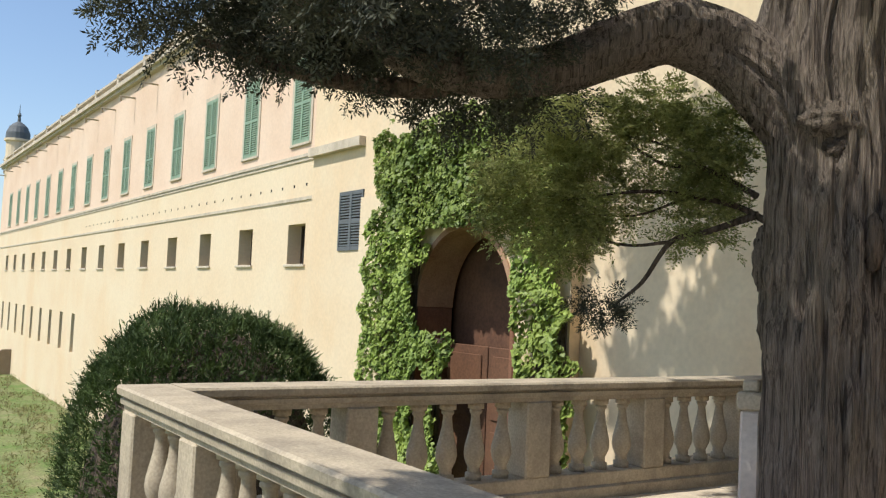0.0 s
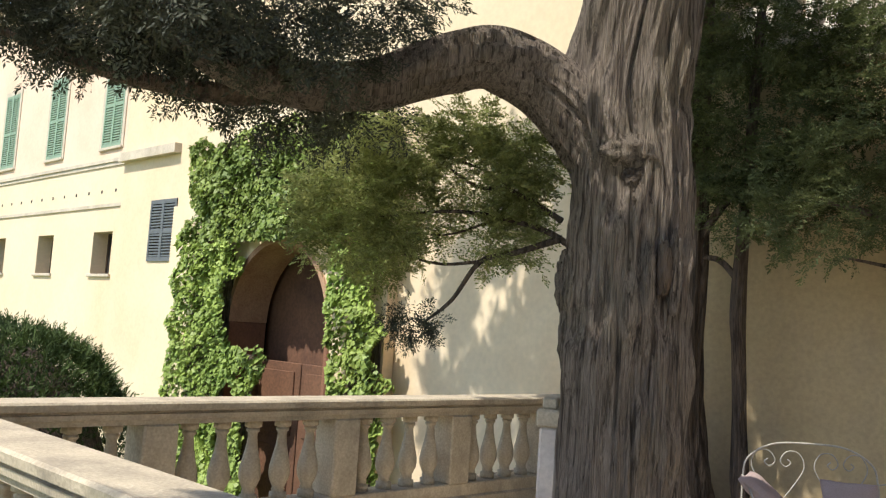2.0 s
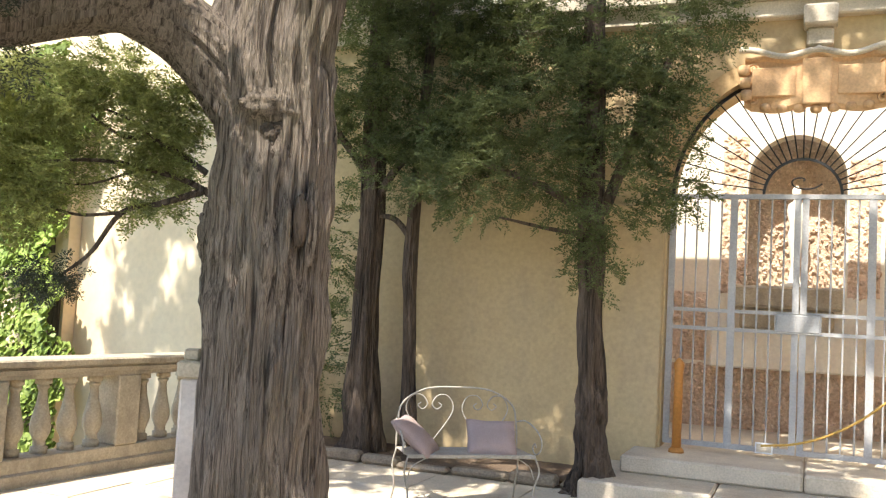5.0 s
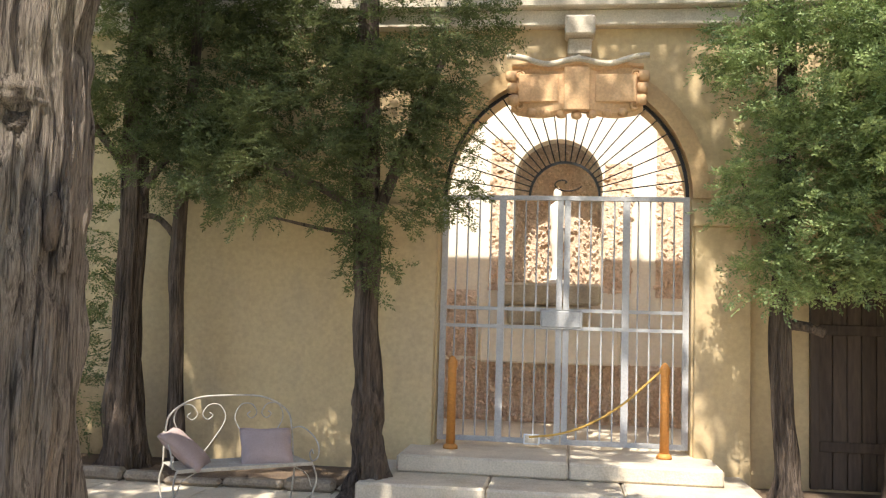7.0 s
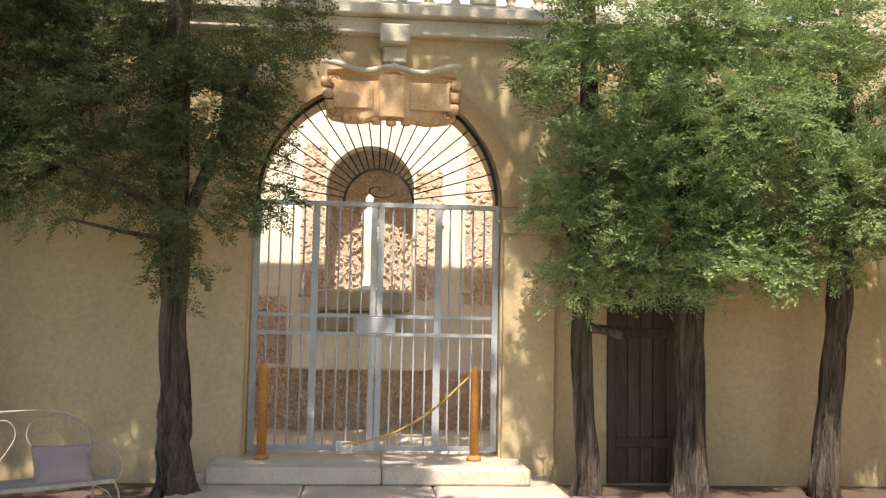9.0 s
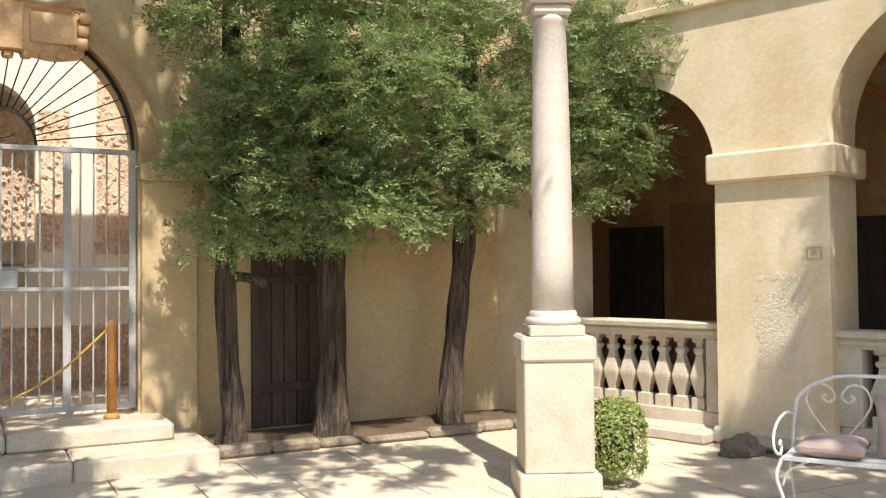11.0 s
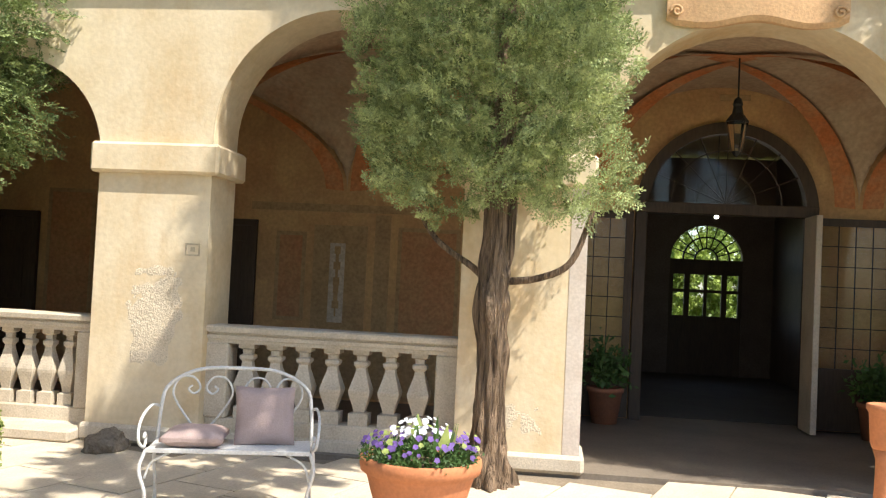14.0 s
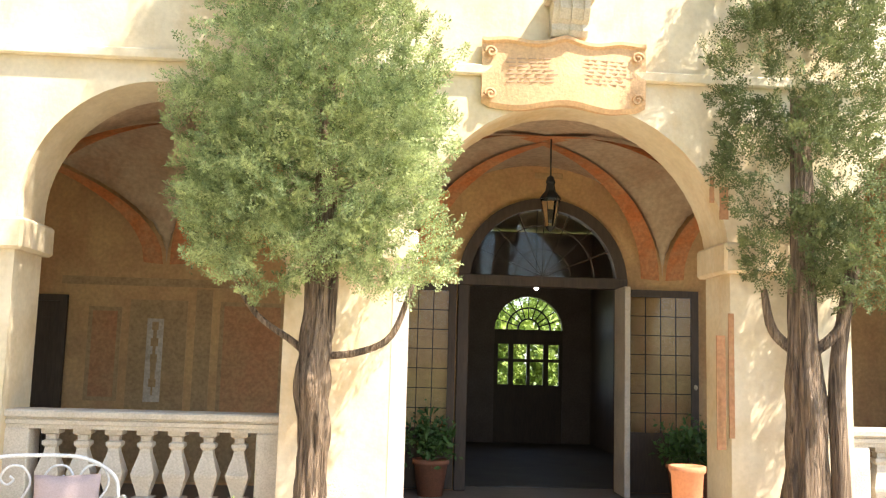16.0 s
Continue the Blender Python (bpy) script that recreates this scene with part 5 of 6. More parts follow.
# ---- scrolled stone plaques ----
def cartouche(name, label, w, h, m, lines=(), crest=False):
    c = thing(name, label, "plaque", m)
    bm = bmesh.new()
    n = 60
    rows = []
    for k in range(n + 1):
        f = k / n * 2 - 1
        top = h / 2 + 0.018 * math.cos(f * 9.0) + 0.03 * abs(f) ** 6 + 0.02 * math.exp(-(f / 0.12) ** 2)
        bot = -h / 2 + 0.03 * math.cos(f * 5.2) * (1 - abs(f) ** 4) + 0.07 * max(0, abs(f) - 0.9) * 10 * 0.6
        bulge = 0.07 + 0.03 * math.cos(f * math.pi)
        x = f * w / 2
        rows.append([bm.verts.new(p) for p in ((x, 0, bot), (x, -bulge + 0.03, bot), (x, -bulge, bot + 0.04), (x, -bulge - 0.01, 0), (x, -bulge, top - 0.05), (x, -bulge - 0.035, top - 0.03), (x, -bulge - 0.035, top), (x, 0, top))])
    for a, b in zip(rows, rows[1:]):
        for k in range(8):
            bm.faces.new((a[k], b[k], b[(k + 1) % 8], a[(k + 1) % 8]))
    bm.faces.new(rows[0])
    bm.faces.new(rows[-1][::-1])
    bmesh.ops.recalc_face_normals(bm, faces=bm.faces)
    part("slab", bm, PLAQUE, c)
    for sx in (-1, 1):
        for sz in (0.30, -0.33):
            pts = []
            for k in range(22):
                a = k / 21 * 4.2 * math.pi / 1.5
                r = 0.055 * (1 - k / 26)
                pts.append((sx * (w / 2 - 0.08 + r * math.cos(a)), -0.07, sz * h + r * math.sin(a), 0.013))
            part("scroll", limb(bmesh.new(), pts, 2, 6), PLAQUE, c, smooth=True)
    if crest:
        # pale wavy coping with turned-out ends, a raised centre band and a scalloped foot
        pts = [(f * (w / 2 + 0.05), -0.13, h / 2 + 0.02 + 0.045 * abs(f) ** 4 + 0.026 * math.cos(f * 7.5), 0.03) for f in [k / 14 - 1 for k in range(29)]]
        part("coping", limb(bmesh.new(), pts, 3, 8), STONE, c, "pale wavy coping", smooth=True)
        part("centre_band", boxes((-0.13, 0.13, -0.135, -0.05, -h / 2 + 0.03, h / 2 - 0.03), bev=0.012), PLAQUE, c)
        for sx in (-1, 1):
            part("side_panel", boxes((sx * 0.38 - 0.20, sx * 0.38 + 0.20, -0.108, -0.06, -0.13, 0.15), bev=0.008), PLAQUE, c)
            for k in range(3):
                part("side_scroll", lathe(bmesh.new(), [(0.0, -0.05), (0.05, -0.045), (0.055, 0.0), (0.05, 0.045), (0.0, 0.05)], 12, (sx * (w / 2 + 0.005 - 0.015 * k), -0.09, 0.13 - 0.12 * k)), PLAQUE, c, smooth=True)
        for k in range(7):
            f = k / 3 - 1
            part("scallop", lathe(bmesh.new(), [(0.0, -0.045), (0.045, -0.03), (0.055, 0.0), (0.045, 0.03), (0.0, 0.045)], 10, (f * (w / 2 - 0.2), -0.05, -h / 2 - 0.005 + 0.03 * abs(f))), PLAQUE, c, smooth=True)
    for x0, x1, z, t in lines:
        yb = -(0.07 + 0.03 * math.cos(math.pi * (x0 + x1) / w)) - 0.01 * (1 - abs(z) / (h / 2))
        part("text_bar", boxes((x0, x1, yb - 0.004, yb + 0.02, z, z + t)), INK, c)
    return c


cartouche("plaque", "carved orange stone scroll plaque over the gate", 1.30, 0.50, pose(0.10, NORTH - 0.08, 3.89), crest=True)
shell = thing("shell_boss", "small carved stone shell on top of the plaque", "ornament", pose(0.11, NORTH - 0.12, 4.16))
bm = bmesh.new()
for k in range(7):
    a = math.pi * (k + 0.5) / 7
    bmesh.ops.create_icosphere(bm, subdivisions=2, radius=1, matrix=Matrix.Translation((-0.055 * math.cos(a), 0, 0.05 * math.sin(a))) @ Matrix.Rotation(-a + math.pi / 2, 4, "Y") @ Matrix.Diagonal((0.022, 0.04, 0.06, 1)))
part("lobes", bm, STONE, shell, smooth=True)
text = []
for k in range(7):
    for col, zt in ((-0.55, 0.13), (0.13, 0.14)):
        x = col + random.uniform(0, 0.05)
        while x < col + 0.40:
            w = random.uniform(0.03, 0.10)
            text.append((x, x + w, zt - 0.036 * k, 0.010))
            x += w + 0.016
cartouche("plaque", "pale orange stone scroll plaque with worn lettering over the entrance", 1.5, 0.62, ARC @ pose(5.75, -0.02, 4.20), text)
kb = thing("corbel", "ribbed pale stone corbel above the entrance plaque", "corbel", ARC @ pose(5.78, -0.02, 4.55))
prof = [(0.0, 0.0), (-0.10, 0.0), (-0.14, 0.05), (-0.13, 0.11), (-0.18, 0.14), (-0.24, 0.22), (-0.24, 0.32), (0.0, 0.32)]
for k in range(6):
    f = 1.0 if k % 2 else 0.92
    part("rib", run(bmesh.new(), [(y * f, z) for y, z in prof], -0.165 + k * 0.055, -0.165 + (k + 1) * 0.055), STONE, kb)
part("slab", boxes((-0.22, 0.22, -0.28, 0.02, 0.32, 0.38), bev=0.01), STONE, kb)


# ---- courtyard behind the gate ----
CY = 11.6
bm = arch_wall(bmesh.new(), -6.0, 4.2, -0.2, 7.0, 0.3, [(-0.085, 0.565, 3.35, 2.00)], lambda u, d, z: Vector((u, CY + d, z)))
cw = tagged(part("wall_courtyard", bm, COURT), "sunlit pale courtyard wall with a niche", "wall", kind="structure")
tagged(part("floor_courtyard", boxes((-6.0, 4.2, NORTH + 0.6, CY + 2.0, -0.3, 0.30)), PAVING), "courtyard floor of pale stone", "floor", kind="structure")
part("niche_back", boxes((-0.75, 0.57, CY + 0.62, CY + 0.7, 1.9, 4.2)), BRICKY, cw)
for x0, x1 in ((-6.2, -6.0), (4.2, 4.4)):
    tagged(part("wall_court_side", boxes((x0, x1, NORTH + 0.6, CY + 1, -0.2, 7.0)), COURT), "courtyard side wall", "wall", kind="structure")


def rubble(rects, n, seed):
    rng = random.Random(seed)
    bm = bmesh.new()
    for x0, x1, y, z0, z1, dens in rects:
        for _ in range(int(0.8 * dens * (x1 - x0) * (z1 - z0))):
            x, z, r = rng.uniform(x0, x1), rng.uniform(z0, z1), rng.uniform(0.018, 0.045)
            if len(rects) and y < CY + 0.5 and -0.66 < x < 0.48 and z > 2.05 and (z < 3.35 or (x + 0.085) ** 2 + (z - 3.35) ** 2 < 0.31):
                continue
            if y > CY + 0.5:
                r *= 0.6
            m = Matrix.Translation((x, y, z)) @ Euler((rng.uniform(0, 3), rng.uniform(0, 3), 0)).to_matrix().to_4x4() @ Matrix.Diagonal((r * 1.3, r * 0.7, r, 1))
            bmesh.ops.create_icosphere(bm, subdivisions=1, radius=1, matrix=m)
    return bm


for x0, x1, z0, z1 in ((-1.9, 1.7, 0.3, 1.05), (-0.95, -0.66, 1.95, 3.9), (0.5, 0.85, 1.95, 3.6), (1.15, 1.75, 1.9, 4.2), (-1.9, -1.1, 1.1, 1.95)):
    part("rubble_bed", boxes((x0, x1, CY - 0.008, CY + 0.02, z0, z1)), BRICKY, cw, "rough mortar bed between rubble stones")
st = thing("rubble_stones", "rough rubble stones set in the courtyard wall", "rubble", kind="stuff")
part("stones", rubble([(-1.9, 1.7, CY, 0.3, 1.05, 300), (-0.95, -0.66, CY, 1.95, 3.9, 300), (0.5, 0.85, CY, 1.95, 3.6, 240), (1.15, 1.75, CY, 1.9, 4.2, 160), (-1.9, -1.1, CY, 1.1, 1.95, 120),
                       (-0.75, 0.57, CY + 0.6, 2.0, 4.1, 350)], 0, 5), BRICKY, st)
basin = thing("fountain_basin", "dark stone basin below the courtyard niche", "basin", pose(-0.16, CY - 0.02, 0))
part("trough", boxes((-0.62, 0.62, -0.45, 0.0, 1.78, 2.04), (-0.52, 0.52, -0.38, 0.0, 1.52, 1.78), bev=0.03), WORN, basin)
part("pedestal", boxes((-0.85, 0.85, -0.30, 0.0, 1.05, 1.5), bev=0.02), COURT, basin)
fig = bmesh.new()
lathe(fig, [(0.14, 0.0), (0.14, 0.06), (0.07, 0.09), (0.05, 0.3), (0.075, 0.5), (0.10, 0.66), (0.075, 0.78), (0.11, 0.98), (0.09, 1.06), (0.035, 1.1), (0.055, 1.16), (0.055, 1.24), (0.015, 1.29)], 16)
tagged(part("statue", fig, COURT, smooth=True), "small pale statue standing in the niche", "statue").location = (-0.09, CY + 0.25, 2.03)


# ---- parapet on top of the gate wall ----
balustrade("balustrade", "stone parapet balustrade on top of the garden wall", 11.2, pose(-5.85, NORTH + 0.2, 4.84), [2.2, 4.9, 6.9, 9.6, 11.07], 0.30, 0.75, 0.14, STONE, 0.22, 0.075)


# ---- wrought iron benches ----
def bench(label, m, cushions, paint=WHITEIRON, thick=1.0):
    b = thing("garden_bench", label, "bench", m, "garden benches")
    w, r = 0.52, 0.009 * thick

    def rod(name, pts, per=5, rr=r):
        return part(name, limb(bmesh.new(), [(*p, rr * thick) for p in pts], per, 7), paint, b, smooth=True)

    part("seat", boxes((-w, w, -0.02, 0.40, 0.435, 0.447), (-w, w, -0.03, -0.015, 0.425, 0.455), bev=0.004), paint, b)
    rod("back_frame", [(-w, 0.40, 0.44), (-w + 0.01, 0.42, 0.65), (-w + 0.05, 0.44, 0.80), (-0.28, 0.46, 0.91), (0, 0.46, 0.93), (0.28, 0.46, 0.91), (w - 0.05, 0.44, 0.80), (w - 0.01, 0.42, 0.65), (w, 0.40, 0.44)], 6, 0.013)
    for cx, s in ((-0.24, 1.0), (0.24, 1.0)):
        for sg in (-1, 1):
            rod("heart_scroll", [(cx, 0.43, 0.46), (cx + sg * 0.10, 0.44, 0.58), (cx + sg * 0.20, 0.45, 0.74), (cx + sg * 0.16, 0.455, 0.85), (cx + sg * 0.07, 0.455, 0.86),
                                 (cx + sg * 0.02, 0.455, 0.79), (cx + sg * 0.06, 0.455, 0.745), (cx + sg * 0.10, 0.455, 0.775), (cx + sg * 0.075, 0.455, 0.80)], 4, 0.008)
    for sg in (-1, 1):
        x = sg * w
        rod("arm", [(x, 0.42, 0.66), (x + sg * 0.03, 0.30, 0.68), (x + sg * 0.05, 0.12, 0.64), (x + sg * 0.05, -0.01, 0.57), (x + sg * 0.04, -0.03, 0.49), (x + sg * 0.02, 0.03, 0.45), (x + sg * 0.02, 0.09, 0.49), (x + sg * 0.02, 0.05, 0.535), (x + sg * 0.02, 0.02, 0.51)], 4, 0.010)
        rod("leg", [(x, -0.01, 0.44), (x + sg * 0.03, -0.04, 0.32), (x - sg * 0.01, -0.02, 0.15), (x + sg * 0.02, -0.06, 0.0)], 5, 0.012)
        rod("leg", [(x, 0.38, 0.44), (x + sg * 0.02, 0.41, 0.3), (x, 0.40, 0.15), (x + sg * 0.01, 0.46, 0.0)], 5, 0.012)
        rod("brace", [(x, -0.01, 0.26), (x - sg * 0.04, 0.0, 0.36), (x - sg * 0.16, 0.0, 0.43)], 5, 0.008)
    for mm, label_c in cushions:
        c = bmesh.new()
        bmesh.ops.create_cube(c, size=1.0)
        bmesh.ops.subdivide_edges(c, edges=c.edges, cuts=9, use_grid_fill=True)
        for v in c.verts:
            x, y, z = v.co * 2
            k = (1 - abs(x) ** 3.0) * (1 - abs(y) ** 3.0)
            v.co = Vector((x * 0.20 * (1 - 0.05 * (1 - abs(y))), y * 0.20 * (1 - 0.05 * (1 - abs(x))), z * (0.012 + 0.055 * k ** 0.6) + 0.012 * noise.noise(Vector((x * 2, y * 2, z)))))
        o = tagged(part("cushion", c, CUSHION, smooth=True), label_c, "cushion", "bench cushions")
        o.matrix_world = m @ mm


bench("white wrought iron garden bench with scrolled back", pose(4.70, 3.72, 0, 0, 0, -58),
      [(pose(-0.24, 0.18, 0.505), "flat mauve cushion lying on the bench seat"), (pose(0.20, 0.29, 0.63, 68, 0, 6), "mauve cushion leaning on the bench back")])
# This bench's iron is painted beige to carry the shade it stands in
bench("white wrought iron garden bench in tree shade", pose(-2.32, 6.62, 0, 0, 0, 38),
      [(pose(0.22, 0.20, 0.545, 38, 0, -14), "mauve cushion slumped on the shaded bench"), (pose(-0.41, 0.20, 0.56, 40, 0, 62), "mauve cushion in the corner of the shaded bench")], SHADEIRON, 0.62)


# ---- pots and flowers ----
def flower_pot(label, x, y, r, h, seed):
    p = thing("flower_pot", label, "flower pot", pose(x, y, 0), "terrace flower pots")
    part("pot", lathe(bmesh.new(), [(r * 0.62, 0.0), (r * 0.64, 0.02), (r * 0.88, h - 0.12), (r * 0.90, h - 0.10), (r * 0.98, h - 0.09), (r * 1.0, h - 0.05), (r, h - 0.01), (r * 0.97, h), (r * 0.86, h - 0.01), (r * 0.84, h - 0.06)], 40), TERRACOTTA, p, smooth=True)
    part("soil", lathe(bmesh.new(), [(r * 0.85, h - 0.08), (r * 0.85, h - 0.05)], 24), SOIL, p)
    rng = np.random.RandomState(seed)
    n = 420
    a, q = rng.uniform(0, 2 * np.pi, n), np.sqrt(rng.uniform(0, 1, n)) * r * 0.95
    c = np.stack([q * np.cos(a), q * np.sin(a), h - 0.05 + rng.uniform(0, 0.12, n) * (1.3 - q / r)], 1)
    quads("foliage", spray_leaves(c, unit(np.stack([np.cos(a) * 0.5, np.sin(a) * 0.5, np.ones(n)], 1)), np.full(n, 0.055), 8, 0.28, 0, 0.9), LEAF, p)
    for k in range(170):
        a, q = rng.uniform(0, 2 * np.pi), np.sqrt(rng.uniform(0, 1)) * r * 0.98
        outer = q > r * 0.55
        mat = (PURPLE if rng.uniform() < 0.75 else BOXLEAF) if outer else WHITEPETAL
        z = h + 0.02 + rng.uniform(0.0, 0.10) + (0.16 * (1 - q / r))
        nrm = unit(np.array([[-0.5 + 0.5 * math.cos(a), -0.4 + 0.5 * math.sin(a), 0.7]]))[0]
        ctr = np.array([q * math.cos(a), q * math.sin(a), z])
        s1 = unit(np.cross(nrm, [[0, 0, 1.0]]))[0]
        s2 = np.cross(nrm, s1)
        pet, size = [], rng.uniform(0.013, 0.025)
        for j in range(5):
            b = 2 * np.pi * j / 5 + rng.uniform(0, 0.4)
            d = s1 * math.cos(b) + s2 * math.sin(b)
            e = np.cross(nrm, d)
            L = size
            pet.append([ctr, ctr + d * L * 0.6 + e * L * 0.55 + nrm * 0.006, ctr + d * L + nrm * 0.002, ctr + d * L * 0.6 - e * L * 0.55 + nrm * 0.006])
        quads("flower", np.array(pet), mat, p)
    for k in range(9):
        a = rng.uniform(0, 6.28)
        base = np.array([0.08 * r * math.cos(a) * 6, 0.08 * r * math.sin(a) * 6, h])
        tip = base + np.array([0.05 * math.cos(a), 0.05 * math.sin(a), 0.24])
        sd = np.array([-math.sin(a), math.cos(a), 0]) * (0.05 if k % 3 == 0 else 0.02)
        quads("blade", np.array([[base, (base + tip) / 2 + sd, tip, (base + tip) / 2 - sd]]), BOXLEAF if k % 3 == 0 else LEAF, p)


flower_pot("wide terracotta pot of purple and white pansies", 5.28, 2.62, 0.40, 0.46, 3)
flower_pot("terracotta pot of pale pansies by the entrance pier", 6.95, -1.05, 0.34, 0.42, 8)
tp = thing("pedestal_pot", "slender terracotta pedestal pot beside the entrance", "pot", pose(7.0, -0.14, 0))
part("stem", lathe(bmesh.new(), [(0.12, 0.0), (0.12, 0.04), (0.085, 0.10), (0.07, 0.3), (0.065, 0.5), (0.09, 0.58)], 24), TERRACOTTA, tp, smooth=True)
part("cup", lathe(bmesh.new(), [(0.09, 0.58), (0.105, 0.62), (0.118, 0.83), (0.135, 0.85), (0.135, 0.89), (0.11, 0.89), (0.10, 0.84)], 24), TERRACOTTA, tp, smooth=True)
for u, v, rr in ((4.80, 3.0, 0.21), (7.85, 3.0, 0.20), (8.0, 2.5, 0.17)):
    pp = thing("potted_plant", "dark leafy plant in a terracotta pot in the loggia", "potted plant", ARC @ pose(u, v, 0.02), "loggia plants")
    part("pot", lathe(bmesh.new(), [(rr * 0.7, 0), (rr * 0.95, 0.36), (rr * 1.05, 0.37), (rr * 1.05, 0.42), (rr * 0.9, 0.42), (rr * 0.85, 0.38)], 24), SHADECLAY, pp, smooth=True)
    n = 160
    c = RNG.normal(size=(n, 3)) * np.array([0.12, 0.12, 0.12]) + np.array([0, 0, 0.62])
    quads("leaves", spray_leaves(c, RNG.normal(size=(n, 3)) * 0.5 + np.array([0, 0, 0.8]), np.full(n, 0.13), 5, 0.25), LEAF, pp)
dark = thing("rock", "dark mossy stone at the foot of the pier", "stone", pose(5.88, 5.95, 0))
bm = bmesh.new()
bmesh.ops.create_icosphere(bm, subdivisions=4, radius=1)
for v in bm.verts:
    k = 1 + 0.3 * noise.noise(v.co * 1.8) + 0.12 * noise.noise(v.co * 6)
    v.co = Vector((v.co.x * 0.20 * k, v.co.y * 0.15 * k, max(0, v.co.z * 0.13 * k + 0.05)))
part("lump", bm, ROCK, dark, smooth=True)


# ---- entrance door and hall ----
def entrance():
    d = thing("entrance_door", "dark wooden arched double door standing open, with fanlight", "door", ARC)
    V = 3.44
    shift = lambda u, dd, z: Vector((u, V + dd, z))
    part("frame", arch_band(bmesh.new(), 6.19, 0.94, 1.08, 2.62, -0.03, 0.12, shift, 36), DARKWOOD, d)
    part("jamb", boxes((5.11, 5.25, V - 0.03, V + 0.12, 0.02, 2.62), bev=0.008), DARKWOOD, d)
    part("jamb", boxes((7.13, 7.27, V - 0.03, V + 0.12, 0.02, 2.62), bev=0.008), DARKWOOD, d)
    part("transom", boxes((5.11, 7.27, V - 0.04, V + 0.12, 2.56, 2.70), bev=0.008), DARKWOOD, d)
    fan = part("fanlight", arch_band(bmesh.new(), 6.19, 0.02, 0.94, 2.70, 0.03, 0.036, shift, 36), GLASS, d, "dark reflecting fanlight glass")
    fan.visible_shadow = False
    for k in range(1, 8):
        a = math.pi * k / 8
        c = Vector((6.19, V + 0.03, 2.70))
        part("muntin", tube(bmesh.new(), [c, c + Vector((-math.cos(a), 0, math.sin(a))) * 0.93], [0.008, 0.008], 5), DARKWOOD, fan)
    for r in (0.35, 0.65):
        part("muntin", arch_band(bmesh.new(), 6.19, r, r + 0.014, 2.70, 0.024, 0.044, shift, 24), DARKWOOD, fan)
    # the two leaves, folded back against the wall
    for u0, u1 in ((7.20, 8.16), (4.14, 5.08)):
        leaf = part("leaf", boxes((u0, u1, V - 0.12, V - 0.07, 0.05, 0.78), (u0, u1, V - 0.12, V - 0.07, 2.47, 2.56), (u0, u0 + 0.09, V - 0.12, V - 0.07, 0.78, 2.47), (u1 - 0.09, u1, V - 0.12, V - 0.07, 0.78, 2.47)), DARKWOOD, d)
        pane = part("pane", boxes((u0 + 0.09, u1 - 0.09, V - 0.098, V - 0.092, 0.78, 2.47)), GLASS, leaf, "leaded glass pane")
        pane.visible_shadow = False
        for k in range(1, 4):
            u = u0 + 0.09 + (u1 - u0 - 0.18) * k / 4
            part("lead", boxes((u - 0.005, u + 0.005, V - 0.103, V - 0.087, 0.78, 2.47)), BLACKIRON, leaf)
        for k in range(1, 7):
            z = 0.78 + 1.69 * k / 7
            part("lead", boxes((u0 + 0.09, u1 - 0.09, V - 0.104, V - 0.086, z - 0.005, z + 0.005)), BLACKIRON, leaf)
        part("handle", lathe(bmesh.new(), [(0.012, 0), (0.022, 0.02), (0.022, 0.05), (0.01, 0.06)], 10, (u1 - 0.045 if u0 > 6 else u0 + 0.045, V - 0.135, 1.32)), STONE, leaf, "pale knob")
    part("leaf_edge", boxes((7.10, 7.17, V - 0.55, V - 0.05, 0.05, 2.56), bev=0.005), STONE, d, "pale painted edge of the inner leaf")


entrance()
hall = part("wall_hall", boxes((4.6, 4.7, 3.8, 10.0, 0, 4.2), (8.3, 8.4, 3.8, 10.0, 0, 4.2)), HALLWALL)
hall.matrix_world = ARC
# Thin floor sheet over the loggia paving, darker than it
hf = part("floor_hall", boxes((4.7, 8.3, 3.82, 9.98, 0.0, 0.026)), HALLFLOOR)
hf.matrix_world = ARC
tagged(hf, "dark floor sheet of the hall", "floor", kind="structure")
tagged(hall, "plain dark walls of the hall", "wall", kind="structure")
fw = part("wall_far", arch_wall(bmesh.new(), 4.6, 8.4, 0, 4.2, 0.15, [(7.05, 0.68, 2.22, 0.0)], lambda u, d, z: Vector((u, 10.0 + d, z))), HALLWALL)
fw.matrix_world = ARC
tagged(fw, "dark far wall of the hall with a garden door", "wall", kind="structure")
gd = thing("garden_door", "glazed garden door with spoked fanlight, seen through the hall", "door", ARC)
shift2 = lambda u, d, z: Vector((u, 10.02 + d, z))
part("panel", boxes((6.37, 7.73, 10.02, 10.07, 0, 1.15)), DARKWOOD, gd)
part("transom", boxes((6.37, 7.73, 10.0, 10.08, 1.95, 2.24)), DARKWOOD, gd)
part("mullion", boxes((6.37, 7.73, 10.01, 10.07, 1.60, 1.66)), DARKWOOD, gd)
for u, w in ((6.40, 0.04), (6.70, 0.05), (7.05, 0.03), (7.40, 0.05), (7.70, 0.04)):
    part("stile", boxes((u - w, u + w, 10.0, 10.075, 1.15, 1.95)), DARKWOOD, gd)
for k in range(1, 10):
    a = math.pi * k / 10
    c = Vector((7.05, 10.05, 2.24))
    part("ray", tube(bmesh.new(), [c + Vector((-math.cos(a), 0, math.sin(a))) * 0.2, c + Vector((-math.cos(a), 0, math.sin(a))) * 0.68], [0.012, 0.012], 5), BLACKIRON, gd)
